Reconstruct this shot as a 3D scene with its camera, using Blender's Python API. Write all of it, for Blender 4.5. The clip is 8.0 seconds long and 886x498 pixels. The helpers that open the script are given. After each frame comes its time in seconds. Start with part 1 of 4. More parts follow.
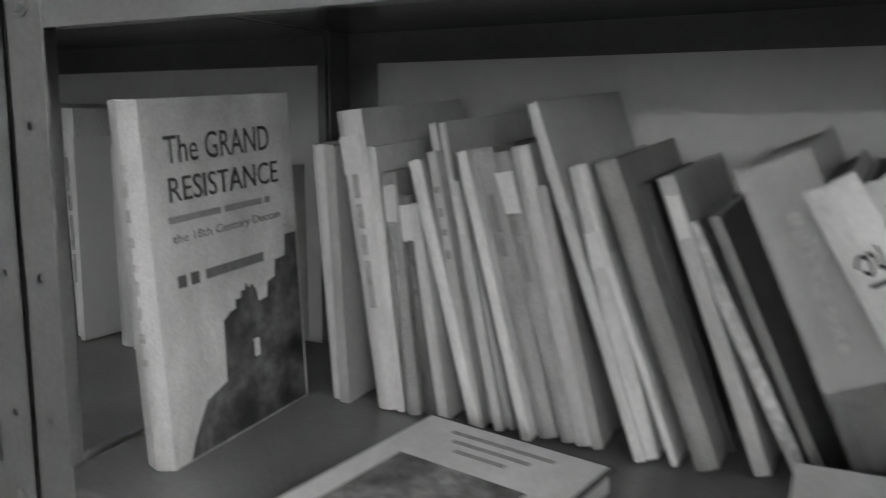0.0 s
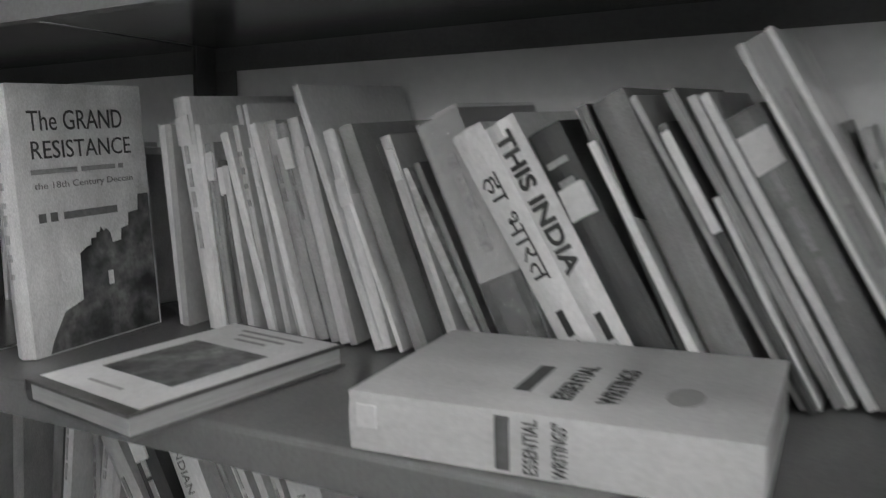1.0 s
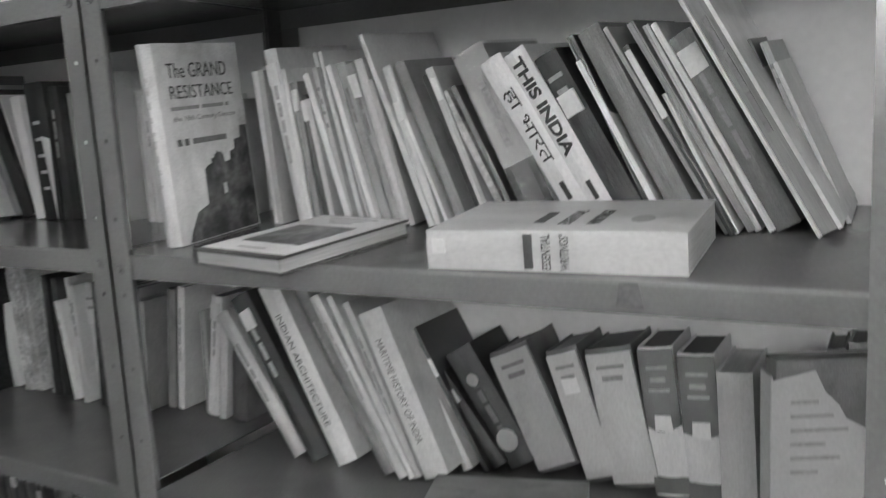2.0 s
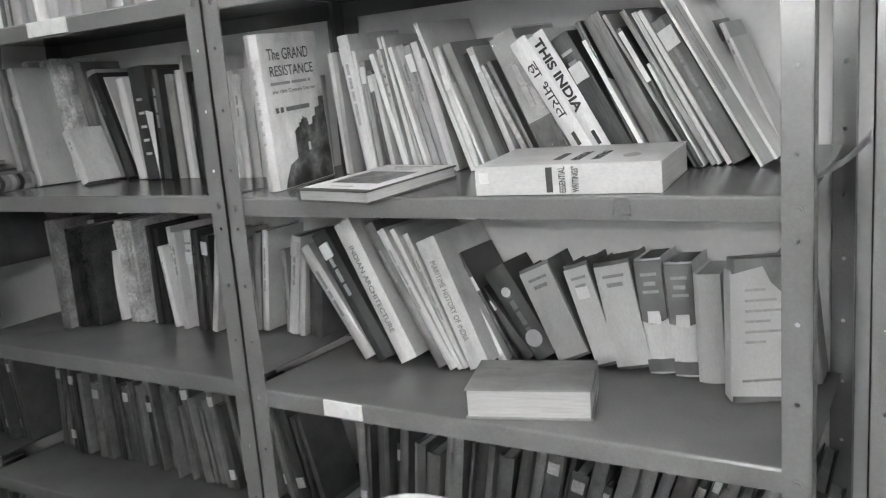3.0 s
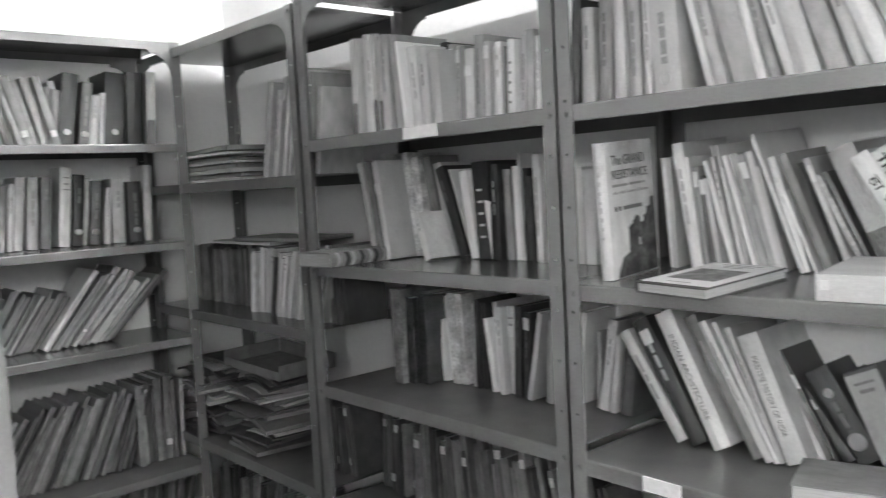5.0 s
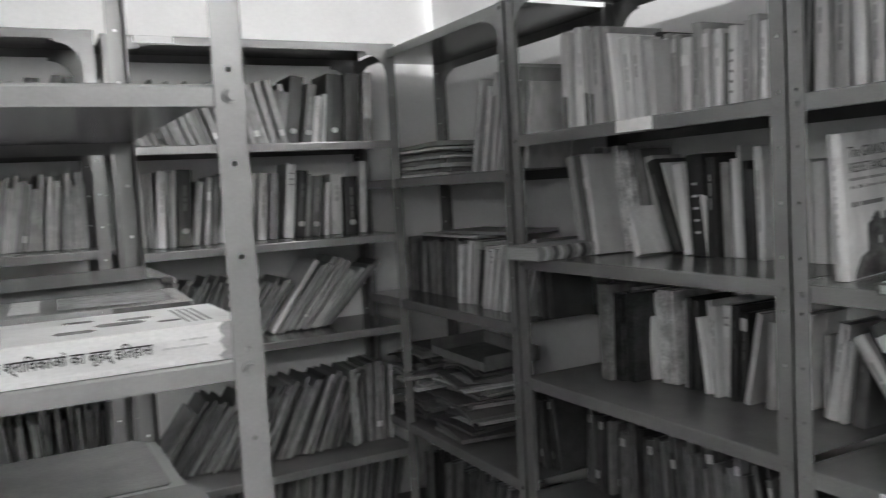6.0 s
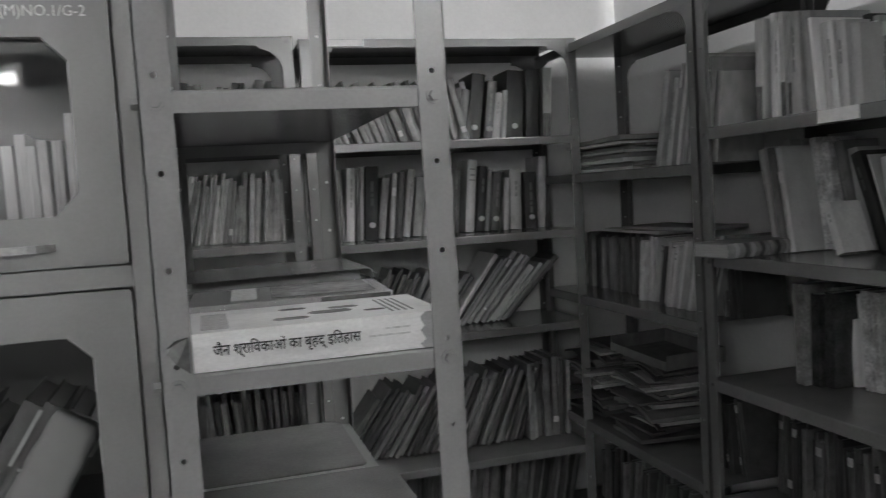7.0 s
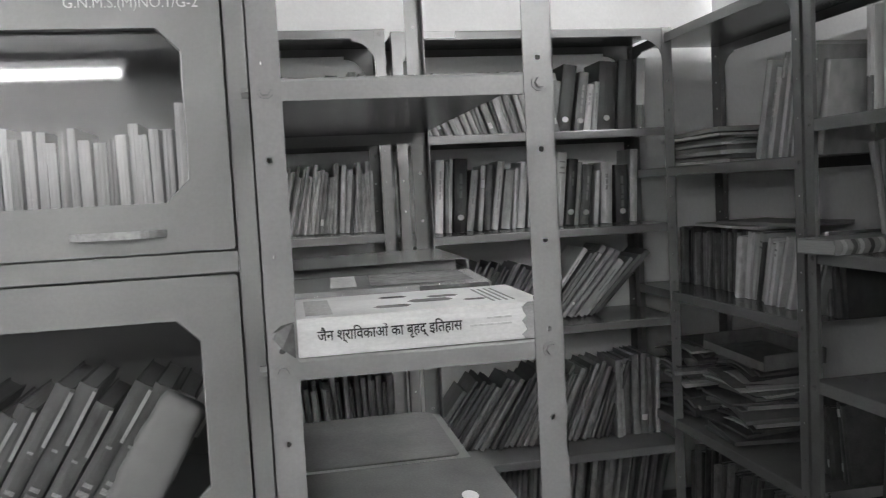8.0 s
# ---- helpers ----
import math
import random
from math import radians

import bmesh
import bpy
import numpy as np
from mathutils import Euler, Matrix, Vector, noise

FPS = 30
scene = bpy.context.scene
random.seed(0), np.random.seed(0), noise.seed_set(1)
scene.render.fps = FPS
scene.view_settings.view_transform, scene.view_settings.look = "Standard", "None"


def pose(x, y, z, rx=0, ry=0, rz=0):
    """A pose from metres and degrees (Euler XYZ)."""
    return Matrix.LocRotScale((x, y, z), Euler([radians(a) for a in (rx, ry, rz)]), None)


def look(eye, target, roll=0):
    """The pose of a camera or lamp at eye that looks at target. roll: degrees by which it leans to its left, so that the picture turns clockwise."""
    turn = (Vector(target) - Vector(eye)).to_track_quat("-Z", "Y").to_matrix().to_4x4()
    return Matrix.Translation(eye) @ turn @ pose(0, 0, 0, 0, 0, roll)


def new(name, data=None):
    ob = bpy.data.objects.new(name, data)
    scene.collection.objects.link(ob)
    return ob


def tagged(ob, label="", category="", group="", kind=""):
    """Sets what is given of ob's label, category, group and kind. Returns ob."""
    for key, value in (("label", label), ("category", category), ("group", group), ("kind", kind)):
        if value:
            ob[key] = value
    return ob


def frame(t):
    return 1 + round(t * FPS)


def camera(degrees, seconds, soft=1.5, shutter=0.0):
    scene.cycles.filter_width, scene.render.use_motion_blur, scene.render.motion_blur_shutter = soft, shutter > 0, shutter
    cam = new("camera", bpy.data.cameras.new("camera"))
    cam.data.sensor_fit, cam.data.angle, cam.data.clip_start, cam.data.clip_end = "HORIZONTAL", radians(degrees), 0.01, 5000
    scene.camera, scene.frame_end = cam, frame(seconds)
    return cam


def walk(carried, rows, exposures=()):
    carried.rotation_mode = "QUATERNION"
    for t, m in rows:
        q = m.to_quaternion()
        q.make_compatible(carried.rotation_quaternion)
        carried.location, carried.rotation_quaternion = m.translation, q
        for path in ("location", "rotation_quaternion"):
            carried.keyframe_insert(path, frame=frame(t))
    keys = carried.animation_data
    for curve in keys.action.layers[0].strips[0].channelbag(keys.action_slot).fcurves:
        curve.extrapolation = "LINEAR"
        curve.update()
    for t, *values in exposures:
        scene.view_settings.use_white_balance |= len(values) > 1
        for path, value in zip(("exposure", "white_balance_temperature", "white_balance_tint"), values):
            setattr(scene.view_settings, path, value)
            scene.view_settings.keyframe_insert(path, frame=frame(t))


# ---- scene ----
cam = camera(56.3, 8.0, soft=1.1, shutter=0.5)
PATH = [
    (0, (0.485, -0.348, 1.386), (-0.474, 1.38, 1.077), 0.2),
    (0.5, (0.63, -0.388, 1.33), (-0.35, 1.347, 1.159), -0.2),
    (1, (0.776, -0.436, 1.324), (-0.209, 1.292, 1.116), -0.2),
    (1.5, (0.851, -0.534, 1.302), (-0.136, 1.189, 1.058), -1.4),
    (2, (0.89, -0.719, 1.286), (-0.1, 0.99, 0.972), -3.2),
    (2.2, (0.915, -0.785, 1.28), (-0.088, 0.912, 0.945), -3.8),
    (3.3, (1.036, -1.088, 1.284), (0.004, 0.585, 0.91), -4.8),
    (3.5, (1.042, -1.114, 1.292), (-0.038, 0.529, 0.927), -4.3),
    (3.6, (1.046, -1.125, 1.295), (-0.07, 0.498, 0.955), -4.05),
    (4, (1.06, -1.16, 1.307), (-0.179, 0.388, 1.049), -3.2),
    (4.5, (1.063, -1.202, 1.318), (-0.321, 0.23, 1.135), -3.1),
    (4.7, (1.042, -1.219, 1.329), (-0.385, 0.173, 1.161), -3.1),
    (5.8, (0.995, -1.269, 1.343), (-0.713, -0.237, 1.194), -3.0),
    (6, (0.998, -1.274, 1.342), (-0.763, -0.336, 1.195), -3.2),
    (6.5, (0.998, -1.291, 1.343), (-0.859, -0.562, 1.203), -3.5),
    (7, (1.002, -1.306, 1.344), (-0.914, -0.749, 1.209), -3.4),
    (7.5, (0.99, -1.316, 1.34), (-0.956, -0.877, 1.204), -3.2),
    (8, (0.988, -1.327, 1.339), (-0.973, -0.962, 1.201), -3.0),
]
EXPOSURES = [(0.0, -0.12), (0.6, -0.22), (1.0, -0.22), (1.5, 0.13), (2.0, 0.28), (3.5, 0.85), (4.5, 0.87), (5.8, -0.07), (6.1, -0.2), (6.5, -0.74), (7.0, -0.87), (7.5, -0.82), (8.0, -0.32)]
LAMP_A, LAMP_B, LAMP_C, LAMP_FILL = 600.0, 1300.0, 1600.0, 300.0

walk(cam, [(t, look(eye, target, roll)) for t, eye, target, roll in PATH], EXPOSURES)

# ---- world and lamps ----
world = bpy.data.worlds.new("world")
scene.world = world
world.use_nodes = True
world.node_tree.nodes["Background"].inputs[0].default_value = (0.5, 0.5, 0.5, 1)
world.node_tree.nodes["Background"].inputs[1].default_value = 0.05


def tube_lamp(m, watts, length=1.2):
    """A fluorescent batten on a wall: fitting, glass tube, two caps, and its light."""
    root = new("tube_light")
    root.matrix_world = m
    tagged(root, "white fluorescent batten light with a glowing tube", "tube light", "tube lights")
    bm = bmesh.new()
    add_box(bm, (-length / 2 - 0.02, -0.012, 0.034), (length / 2 + 0.02, 0.035, 0.060), 0.004)
    part("batten", bm, MAT["rack_paint"], root)
    bm = bmesh.new()
    add_rod(bm, (-length / 2, -0.035, 0), (length / 2, -0.035, 0), 0.019, 14)
    part("tube", bm, MAT["tube"], root, "glowing white glass tube")
    for s in (-1, 1):
        bm = bmesh.new()
        add_box(bm, (s * (length / 2 + 0.012) - 0.012, -0.055, -0.022), (s * (length / 2 + 0.012) + 0.012, 0.036, 0.034), 0.003)
        part("lamp_holder", bm, MAT["rack_paint"], root)
    lamp = bpy.data.lights.new("tube_glow", "AREA")
    lamp.shape, lamp.size, lamp.size_y, lamp.energy = "RECTANGLE", length, 0.05, watts
    ob = new("tube_glow", lamp)
    ob.matrix_world = m @ pose(0, -0.060, 0, 90, 0, 0)
    return root


# ---- mesh helpers ----
def add_box(bm, a, b, bevel=0.0):
    """A box from corner a to corner b, its edges rounded off by bevel."""
    vs = [bm.verts.new((x, y, z)) for z in (a[2], b[2]) for y in (a[1], b[1]) for x in (a[0], b[0])]
    fs = [bm.faces.new([vs[i] for i in f]) for f in ((0, 2, 3, 1), (4, 5, 7, 6), (0, 1, 5, 4), (2, 6, 7, 3), (0, 4, 6, 2), (1, 3, 7, 5))]
    if bevel > 0:
        es = list({e for f in fs for e in f.edges})
        bmesh.ops.bevel(bm, geom=es, offset=bevel, segments=2, affect="EDGES", profile=0.5)


def add_rod(bm, a, b, r, n=10, r2=None):
    a, b = Vector(a), Vector(b)
    q = (b - a).to_track_quat("Z", "Y")
    rings = []
    for p, rr in ((a, r), (b, r if r2 is None else r2)):
        rings.append([bm.verts.new(p + q @ Vector((rr * math.cos(k * math.tau / n), rr * math.sin(k * math.tau / n), 0))) for k in range(n)])
    for k in range(n):
        bm.faces.new((rings[0][k], rings[0][(k + 1) % n], rings[1][(k + 1) % n], rings[1][k]))
    bm.faces.new(rings[0][::-1]), bm.faces.new(rings[1])


def add_prism(bm, outline, z0, z1):
    """An outline in x and y, drawn up from z0 to z1."""
    lo = [bm.verts.new((x, y, z0)) for x, y in outline]
    hi = [bm.verts.new((x, y, z1)) for x, y in outline]
    n = len(outline)
    for k in range(n):
        bm.faces.new((lo[k], lo[(k + 1) % n], hi[(k + 1) % n], hi[k]))
    bm.faces.new(lo[::-1]), bm.faces.new(hi)


def add_sweep(bm, profile, x0, x1):
    """A profile in y and z, drawn along x."""
    lo = [bm.verts.new((x0, y, z)) for y, z in profile]
    hi = [bm.verts.new((x1, y, z)) for y, z in profile]
    n = len(profile)
    for k in range(n):
        bm.faces.new((lo[k], lo[(k + 1) % n], hi[(k + 1) % n], hi[k]))
    bm.faces.new(lo[::-1]), bm.faces.new(hi)


def mesh_of(bm, name, mat, smooth=False):
    bmesh.ops.recalc_face_normals(bm, faces=bm.faces)
    me = bpy.data.meshes.new(name)
    bm.to_mesh(me)
    bm.free()
    me.materials.append(mat)
    if smooth:
        me.polygons.foreach_set("use_smooth", [True] * len(me.polygons))
    return me


def part(name, bm, mat, parent, label="", smooth=False, tone=None, m=None):
    ob = new(name, mesh_of(bm, name, mat, smooth))
    ob.parent = parent
    if m is not None:
        ob.matrix_local = m
    if tone is not None:
        ob.color = (tone, tone, tone, 1)
    if label:
        tagged(ob, label)
    return ob


def structure(name, bm, mat, label=""):
    return tagged(new(name, mesh_of(bm, name, mat)), label, name.split("_")[0], kind="structure")


# ---- materials ----
MAT = {}


def material(name, tone, rough=0.5, metal=0.0, scale=20.0, vary=0.15, bump=0.1, fine=250.0, stain=0.0, own=False, coat=0.0, stretch=(1, 1, 1), spec=0.5):
    """A painted, paper or metal surface: two scales of unevenness in tone, gloss and relief. own: the tone comes from the thing's own colour."""
    mat = bpy.data.materials.new(name)
    mat.use_nodes = True
    nt = mat.node_tree
    bsdf = nt.nodes["Principled BSDF"]
    N, L = nt.nodes.new, nt.links.new
    co = N("ShaderNodeTexCoord")
    info = N("ShaderNodeObjectInfo")
    off = N("ShaderNodeVectorMath")
    off.operation = "MULTIPLY_ADD"
    L(co.outputs["Object"], off.inputs[0])
    off.inputs[1].default_value = stretch
    shift = N("ShaderNodeVectorMath")
    shift.operation = "SCALE"
    shift.inputs[0].default_value = (37.0, 51.0, 23.0)
    L(info.outputs["Random"], shift.inputs["Scale"])
    L(shift.outputs[0], off.inputs[2])
    big, small = N("ShaderNodeTexNoise"), N("ShaderNodeTexNoise")
    for node, s, d in ((big, scale, 5.0), (small, fine, 3.0)):
        node.inputs["Scale"].default_value, node.inputs["Detail"].default_value = s, d
        L(off.outputs[0], node.inputs["Vector"])
    base = N("ShaderNodeMix")
    base.data_type, base.blend_type = "RGBA", "MULTIPLY"
    base.inputs["Factor"].default_value = 1.0
    if own:
        L(info.outputs["Color"], base.inputs["A"])
    else:
        base.inputs["A"].default_value = (tone, tone, tone, 1)
    ramp = N("ShaderNodeMapRange")
    ramp.inputs["From Min"].default_value, ramp.inputs["From Max"].default_value = 0.25, 0.75
    ramp.inputs["To Min"].default_value, ramp.inputs["To Max"].default_value = 1 - vary, 1 + vary * 0.6
    L(big.outputs["Fac"], ramp.inputs["Value"])
    grain = N("ShaderNodeMapRange")
    grain.inputs["From Min"].default_value, grain.inputs["From Max"].default_value = 0.3, 0.7
    grain.inputs["To Min"].default_value, grain.inputs["To Max"].default_value = 1 - vary * 0.5, 1 + vary * 0.4
    L(small.outputs["Fac"], grain.inputs["Value"])
    mul = N("ShaderNodeMath")
    mul.operation = "MULTIPLY"
    L(ramp.outputs[0], mul.inputs[0]), L(grain.outputs[0], mul.inputs[1])
    last = mul
    if stain > 0:
        blot = N("ShaderNodeTexNoise")
        blot.inputs["Scale"].default_value, blot.inputs["Detail"].default_value, blot.inputs["Roughness"].default_value = scale * 0.6, 8.0, 0.7
        L(off.outputs[0], blot.inputs["Vector"])
        cut = N("ShaderNodeMapRange")
        cut.inputs["From Min"].default_value, cut.inputs["From Max"].default_value = 0.58, 0.68
        cut.inputs["To Min"].default_value, cut.inputs["To Max"].default_value = 1.0, 1 - stain
        L(blot.outputs["Fac"], cut.inputs["Value"])
        last = N("ShaderNodeMath")
        last.operation = "MULTIPLY"
        L(mul.outputs[0], last.inputs[0]), L(cut.outputs[0], last.inputs[1])
    L(last.outputs[0], base.inputs["B"])
    L(base.outputs["Result"], bsdf.inputs["Base Color"])
    bsdf.inputs["Roughness"].default_value = rough
    bsdf.inputs["Metallic"].default_value = metal
    bsdf.inputs["Coat Weight"].default_value = coat
    bsdf.inputs["Coat Roughness"].default_value = 0.12
    bsdf.inputs["Specular IOR Level"].default_value = spec
    if bump > 0:
        b = N("ShaderNodeBump")
        b.inputs["Strength"].default_value, b.inputs["Distance"].default_value = bump, 0.001
        L(small.outputs["Fac"], b.inputs["Height"])
        L(b.outputs[0], bsdf.inputs["Normal"])
    MAT[name] = mat
    return mat


material("rack_paint", 0.145, 0.21, scale=9, vary=0.14, bump=0.08)
material("rack_paint_pale", 0.215, 0.22, scale=9, vary=0.10, bump=0.08, stain=0.05)
material("cupboard_paint", 0.205, 0.38, scale=7, vary=0.08, bump=0.06, stain=0.06)
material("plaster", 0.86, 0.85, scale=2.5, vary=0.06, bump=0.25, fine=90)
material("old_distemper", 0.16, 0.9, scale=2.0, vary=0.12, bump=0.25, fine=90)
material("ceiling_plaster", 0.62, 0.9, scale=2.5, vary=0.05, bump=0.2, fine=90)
material("floor_stone", 0.055, 0.35, scale=5, vary=0.22, bump=0.1)
material("cloth_cover", 0.5, 0.58, scale=28, vary=0.28, bump=0.35, fine=700, stain=0.25, own=True, spec=0.22, stretch=(1.2, 1.0, 0.6))
material("paper_cover", 0.5, 0.36, scale=18, vary=0.15, bump=0.12, fine=280, stain=0.16, own=True, stretch=(1.2, 1.0, 0.6))
material("printed_cover", 0.5, 0.27, scale=26, vary=0.5, bump=0.06, fine=150, stain=0.3, own=True)
material("page_block", 0.5, 0.9, scale=14, vary=0.16, bump=0.5, fine=60, own=True, stretch=(30, 1, 1))
material("loose_paper", 0.6, 0.8, scale=20, vary=0.12, bump=0.15, own=True)
material("label_paper", 0.8, 0.7, scale=60, vary=0.10, bump=0.05, stain=0.12)
material("photo_print", 0.5, 0.3, scale=30, vary=1.2, bump=0.04, fine=110, stain=0.7, own=True)
material("ink", 0.5, 0.6, scale=200, vary=0.25, bump=0.0, own=True)
material("white_plastic", 0.82, 0.33, scale=12, vary=0.04, bump=0.03)
material("steel", 0.34, 0.36, metal=0.6, scale=80, vary=0.25)
material("dark_ledger", 0.15, 0.2, scale=9, vary=0.2, bump=0.1)

tube = bpy.data.materials.new("tube")
tube.use_nodes = True
tube.node_tree.nodes["Principled BSDF"].inputs["Emission Color"].default_value = (1, 1, 1, 1)
tube.node_tree.nodes["Principled BSDF"].inputs["Emission Strength"].default_value = 55.0
MAT["tube"] = tube

clear = bpy.data.materials.new("window_glass")
clear.use_nodes = True
b = clear.node_tree.nodes["Principled BSDF"]
b.inputs["Base Color"].default_value, b.inputs["Roughness"].default_value = (0.95, 0.95, 0.95, 1), 0.03
b.inputs["Transmission Weight"].default_value, b.inputs["IOR"].default_value = 1.0, 1.5
MAT["glass"] = clear

wrap = bpy.data.materials.new("clear_plastic")
wrap.use_nodes = True
wn, wl = wrap.node_tree.nodes, wrap.node_tree.links
shine, see, both = wn.new("ShaderNodeBsdfGlossy"), wn.new("ShaderNodeBsdfTransparent"), wn.new("ShaderNodeMixShader")
shine.inputs["Roughness"].default_value = 0.09
both.inputs["Fac"].default_value = 0.26
n, w = wn.new("ShaderNodeTexNoise"), wn.new("ShaderNodeBump")
n.inputs["Scale"].default_value = 40.0
w.inputs["Strength"].default_value, w.inputs["Distance"].default_value = 0.8, 0.004
wl.new(n.outputs["Fac"], w.inputs["Height"]), wl.new(w.outputs[0], shine.inputs["Normal"])
wl.new(see.outputs[0], both.inputs[1]), wl.new(shine.outputs[0], both.inputs[2])
wl.new(both.outputs[0], wn["Material Output"].inputs["Surface"])
MAT["wrap"] = wrap

# ---- room ----
XW, YW = -2.115, 0.393
XE, YS, ZC = 2.5, -3.9, 3.0
bm = bmesh.new()
add_box(bm, (XW - 0.2, YS - 0.2, -0.1), (XE + 0.2, YW + 0.2, 0))
structure("floor", bm, MAT["floor_stone"], "unseen floor kept dark to cut bounced light")
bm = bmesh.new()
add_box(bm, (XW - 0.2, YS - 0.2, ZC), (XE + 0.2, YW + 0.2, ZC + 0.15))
structure("ceiling", bm, MAT["ceiling_plaster"], "unseen plastered ceiling dimmed to cut bounced light")
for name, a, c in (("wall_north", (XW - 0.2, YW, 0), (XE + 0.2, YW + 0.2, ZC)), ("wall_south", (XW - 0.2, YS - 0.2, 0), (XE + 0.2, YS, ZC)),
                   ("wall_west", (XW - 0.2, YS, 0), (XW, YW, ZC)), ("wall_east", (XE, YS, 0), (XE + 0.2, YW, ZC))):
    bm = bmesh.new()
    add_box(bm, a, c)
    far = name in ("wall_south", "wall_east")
    structure(name, bm, MAT["old_distemper" if far else "plaster"], "unseen wall kept dark to cut bounced light" if far else "white plastered wall")

tube_lamp(pose(XE - 0.04, -2.54, 1.88, 0, 0, -90), LAMP_A)
tube_lamp(pose(XE - 0.04, -0.22, 2.27, 0, 0, -90), LAMP_B)
tube_lamp(pose(-0.5, YW - 0.04, 2.6), LAMP_FILL)
tube_lamp(pose(0.6, YS + 0.04, 1.95, 0, 0, 180), LAMP_C)

# ---- racks ----
TURNED = pose(0, 0, 0, 0, 0, 90)


def flange(bm, w, z0, z1, t, pitch, first, holes=True, turn=False):
    """A strip of an angle post with a row of punched holes. turn: the strip runs back along y, not along x."""
    def P(x, y, z):
        return (y, x, z) if turn else (x, y, z)
    zs = []
    z = first
    while holes and z < z1 - 0.03:
        zs.append(z)
        z += pitch
    r, half, c = 0.0034, 0.012, w * 0.5
    edge = z0
    for y in (0.0, t):
        low = z0
        for hz in zs + [None]:
            top = z1 if hz is None else hz - half
            bm.faces.new([bm.verts.new(P(x, y, z)) for x, z in ((0, low), (w, low), (w, top), (0, top))])
            if hz is None:
                break
            ring = [(c + r * math.cos(math.radians(45 * k + 22.5)), hz + r * math.sin(math.radians(45 * k + 22.5))) for k in range(8)]
            outer = [(w, hz), (w, hz + half), (c, hz + half), (0, hz + half), (0, hz), (0, hz - half), (c, hz - half), (w, hz - half)]
            ri = [bm.verts.new(P(x, y, z)) for x, z in ring]
            ro = [bm.verts.new(P(x, y, z)) for x, z in outer]
            for k in range(8):
                bm.faces.new((ro[k], ro[(k + 1) % 8], ri[(k + 1) % 8], ri[k]))
            low = hz + half
    for a, c2 in (((0, 0), (0, t)), ((w, 0), (w, t))):
        bm.faces.new([bm.verts.new(P(x, y, z)) for (x, y), z in ((a, z0), (c2, z0), (c2, z1), (a, z1))])
    for z in (z0, z1):
        bm.faces.new([bm.verts.new(P(x, y, z)) for x, y in ((0, 0), (w, 0), (w, t), (0, t))])


def angle_post(root, x, y, sx, sy, height, mat, w=0.036, holes=True):
    """An L-shaped post with its corner at (x, y), its flanges running to sx and sy."""
    bm = bmesh.new()
    flange(bm, w, 0, height, 0.002, 0.1016, 0.06, holes)
    flange(bm, w, 0, height, 0.002, 0.1016, 0.085, holes, turn=True)
    ob = part("post", bm, mat, root, m=Matrix.Translation((x, y, 0)) @ Matrix.Diagonal((sx, sy, 1, 1)))
    return ob


def shelf_profile(depth, lip):
    r = 0.004
    out = [(r * (1 - math.cos(a)), -r * (1 - math.sin(a))) for a in (0, math.pi / 4, math.pi / 2)]
    t = 0.0014
    return ([(0, -lip), (0, -r)] + out[1:] + [(depth, 0), (depth, -lip), (depth - t, -lip), (depth - t, -t), (t + r, -t), (t, -t - r), (t, -lip + t),
            (0.012, -lip + t), (0.012, -lip)])


def bolt(root, x, y, z, r=0.006):
    bm = bmesh.new()
    add_rod(bm, (x, y, z), (x, y - 0.0045, z), r, 6)
    add_rod(bm, (x, y + 0.001, z), (x, y - 0.0012, z), r * 1.5, 14)
    part("bolt", bm, MAT["rack_paint"], root)


def rack(m, x0, x1, depth, tops, height, lip=0.032, mat="rack_paint", label="", post=0.036, bolts=True, gussets=True, top=True, skew=0.0, tilted=None):
    """A steel rack: four punched angle posts, folded shelves, a top with corner gussets, bolts."""
    root = new("shelf_rack")
    root.matrix_world = m
    tagged(root, label or "grey painted steel library rack full of books", "bookshelf", "steel racks")
    mt = MAT[mat]
    for x, sx in ((x0, 1), (x1, -1)):
        for y, sy in ((0, 1), (depth, -1)):
            angle_post(root, x + (skew if sx < 0 < y else 0), y, sx, sy, height, mt, post)
    for z in list(tops) + ([height] if top else []):
        bm = bmesh.new()
        add_sweep(bm, [(y, zz + z) for y, zz in shelf_profile(depth - 0.006, lip)], x0 + 0.0035, x1 - 0.0035)
        bmesh.ops.translate(bm, verts=bm.verts, vec=(0, 0.003, 0))
        if z == tilted:
            bmesh.ops.transform(bm, verts=bm.verts, matrix=Matrix.Translation((0, 0, z)) @ Matrix.Rotation(radians(SLOPE), 4, "X") @ Matrix.Translation((0, 0, -z)))
        part("shelf", bm, mt, root)
        if bolts:
            for x in (x0 + post * 0.5, x1 - post * 0.5):
                bolt(root, x, -0.0005, z - lip * 0.55, 0.005)
    if gussets and top:
        for x, sx in ((x0, 1), (x1, -1)):
            for y, sy in ((0.0035, 1), (depth - 0.005, 1)):
                bm = bmesh.new()
                ring = [(0, 0), (0.11, 0)] + [(0.11 - 0.075 * math.sin(k * math.pi / 12), -0.035 - 0.075 * (1 - math.cos(k * math.pi / 12))) for k in range(7)] + [(0, -0.11)]
                lo = [bm.verts.new((x + sx * a, y, height - 0.004 + c)) for a, c in ring]
                hi = [bm.verts.new((x + sx * a, y + 0.0016, height - 0.004 + c)) for a, c in ring]
                for k in range(len(ring)):
                    j = (k + 1) % len(ring)
                    bm.faces.new((lo[k], lo[j], hi[j], hi[k]))
                bm.faces.new(lo[::-1]), bm.faces.new(hi)
                part("gusset", bm, mt, root)
    return root


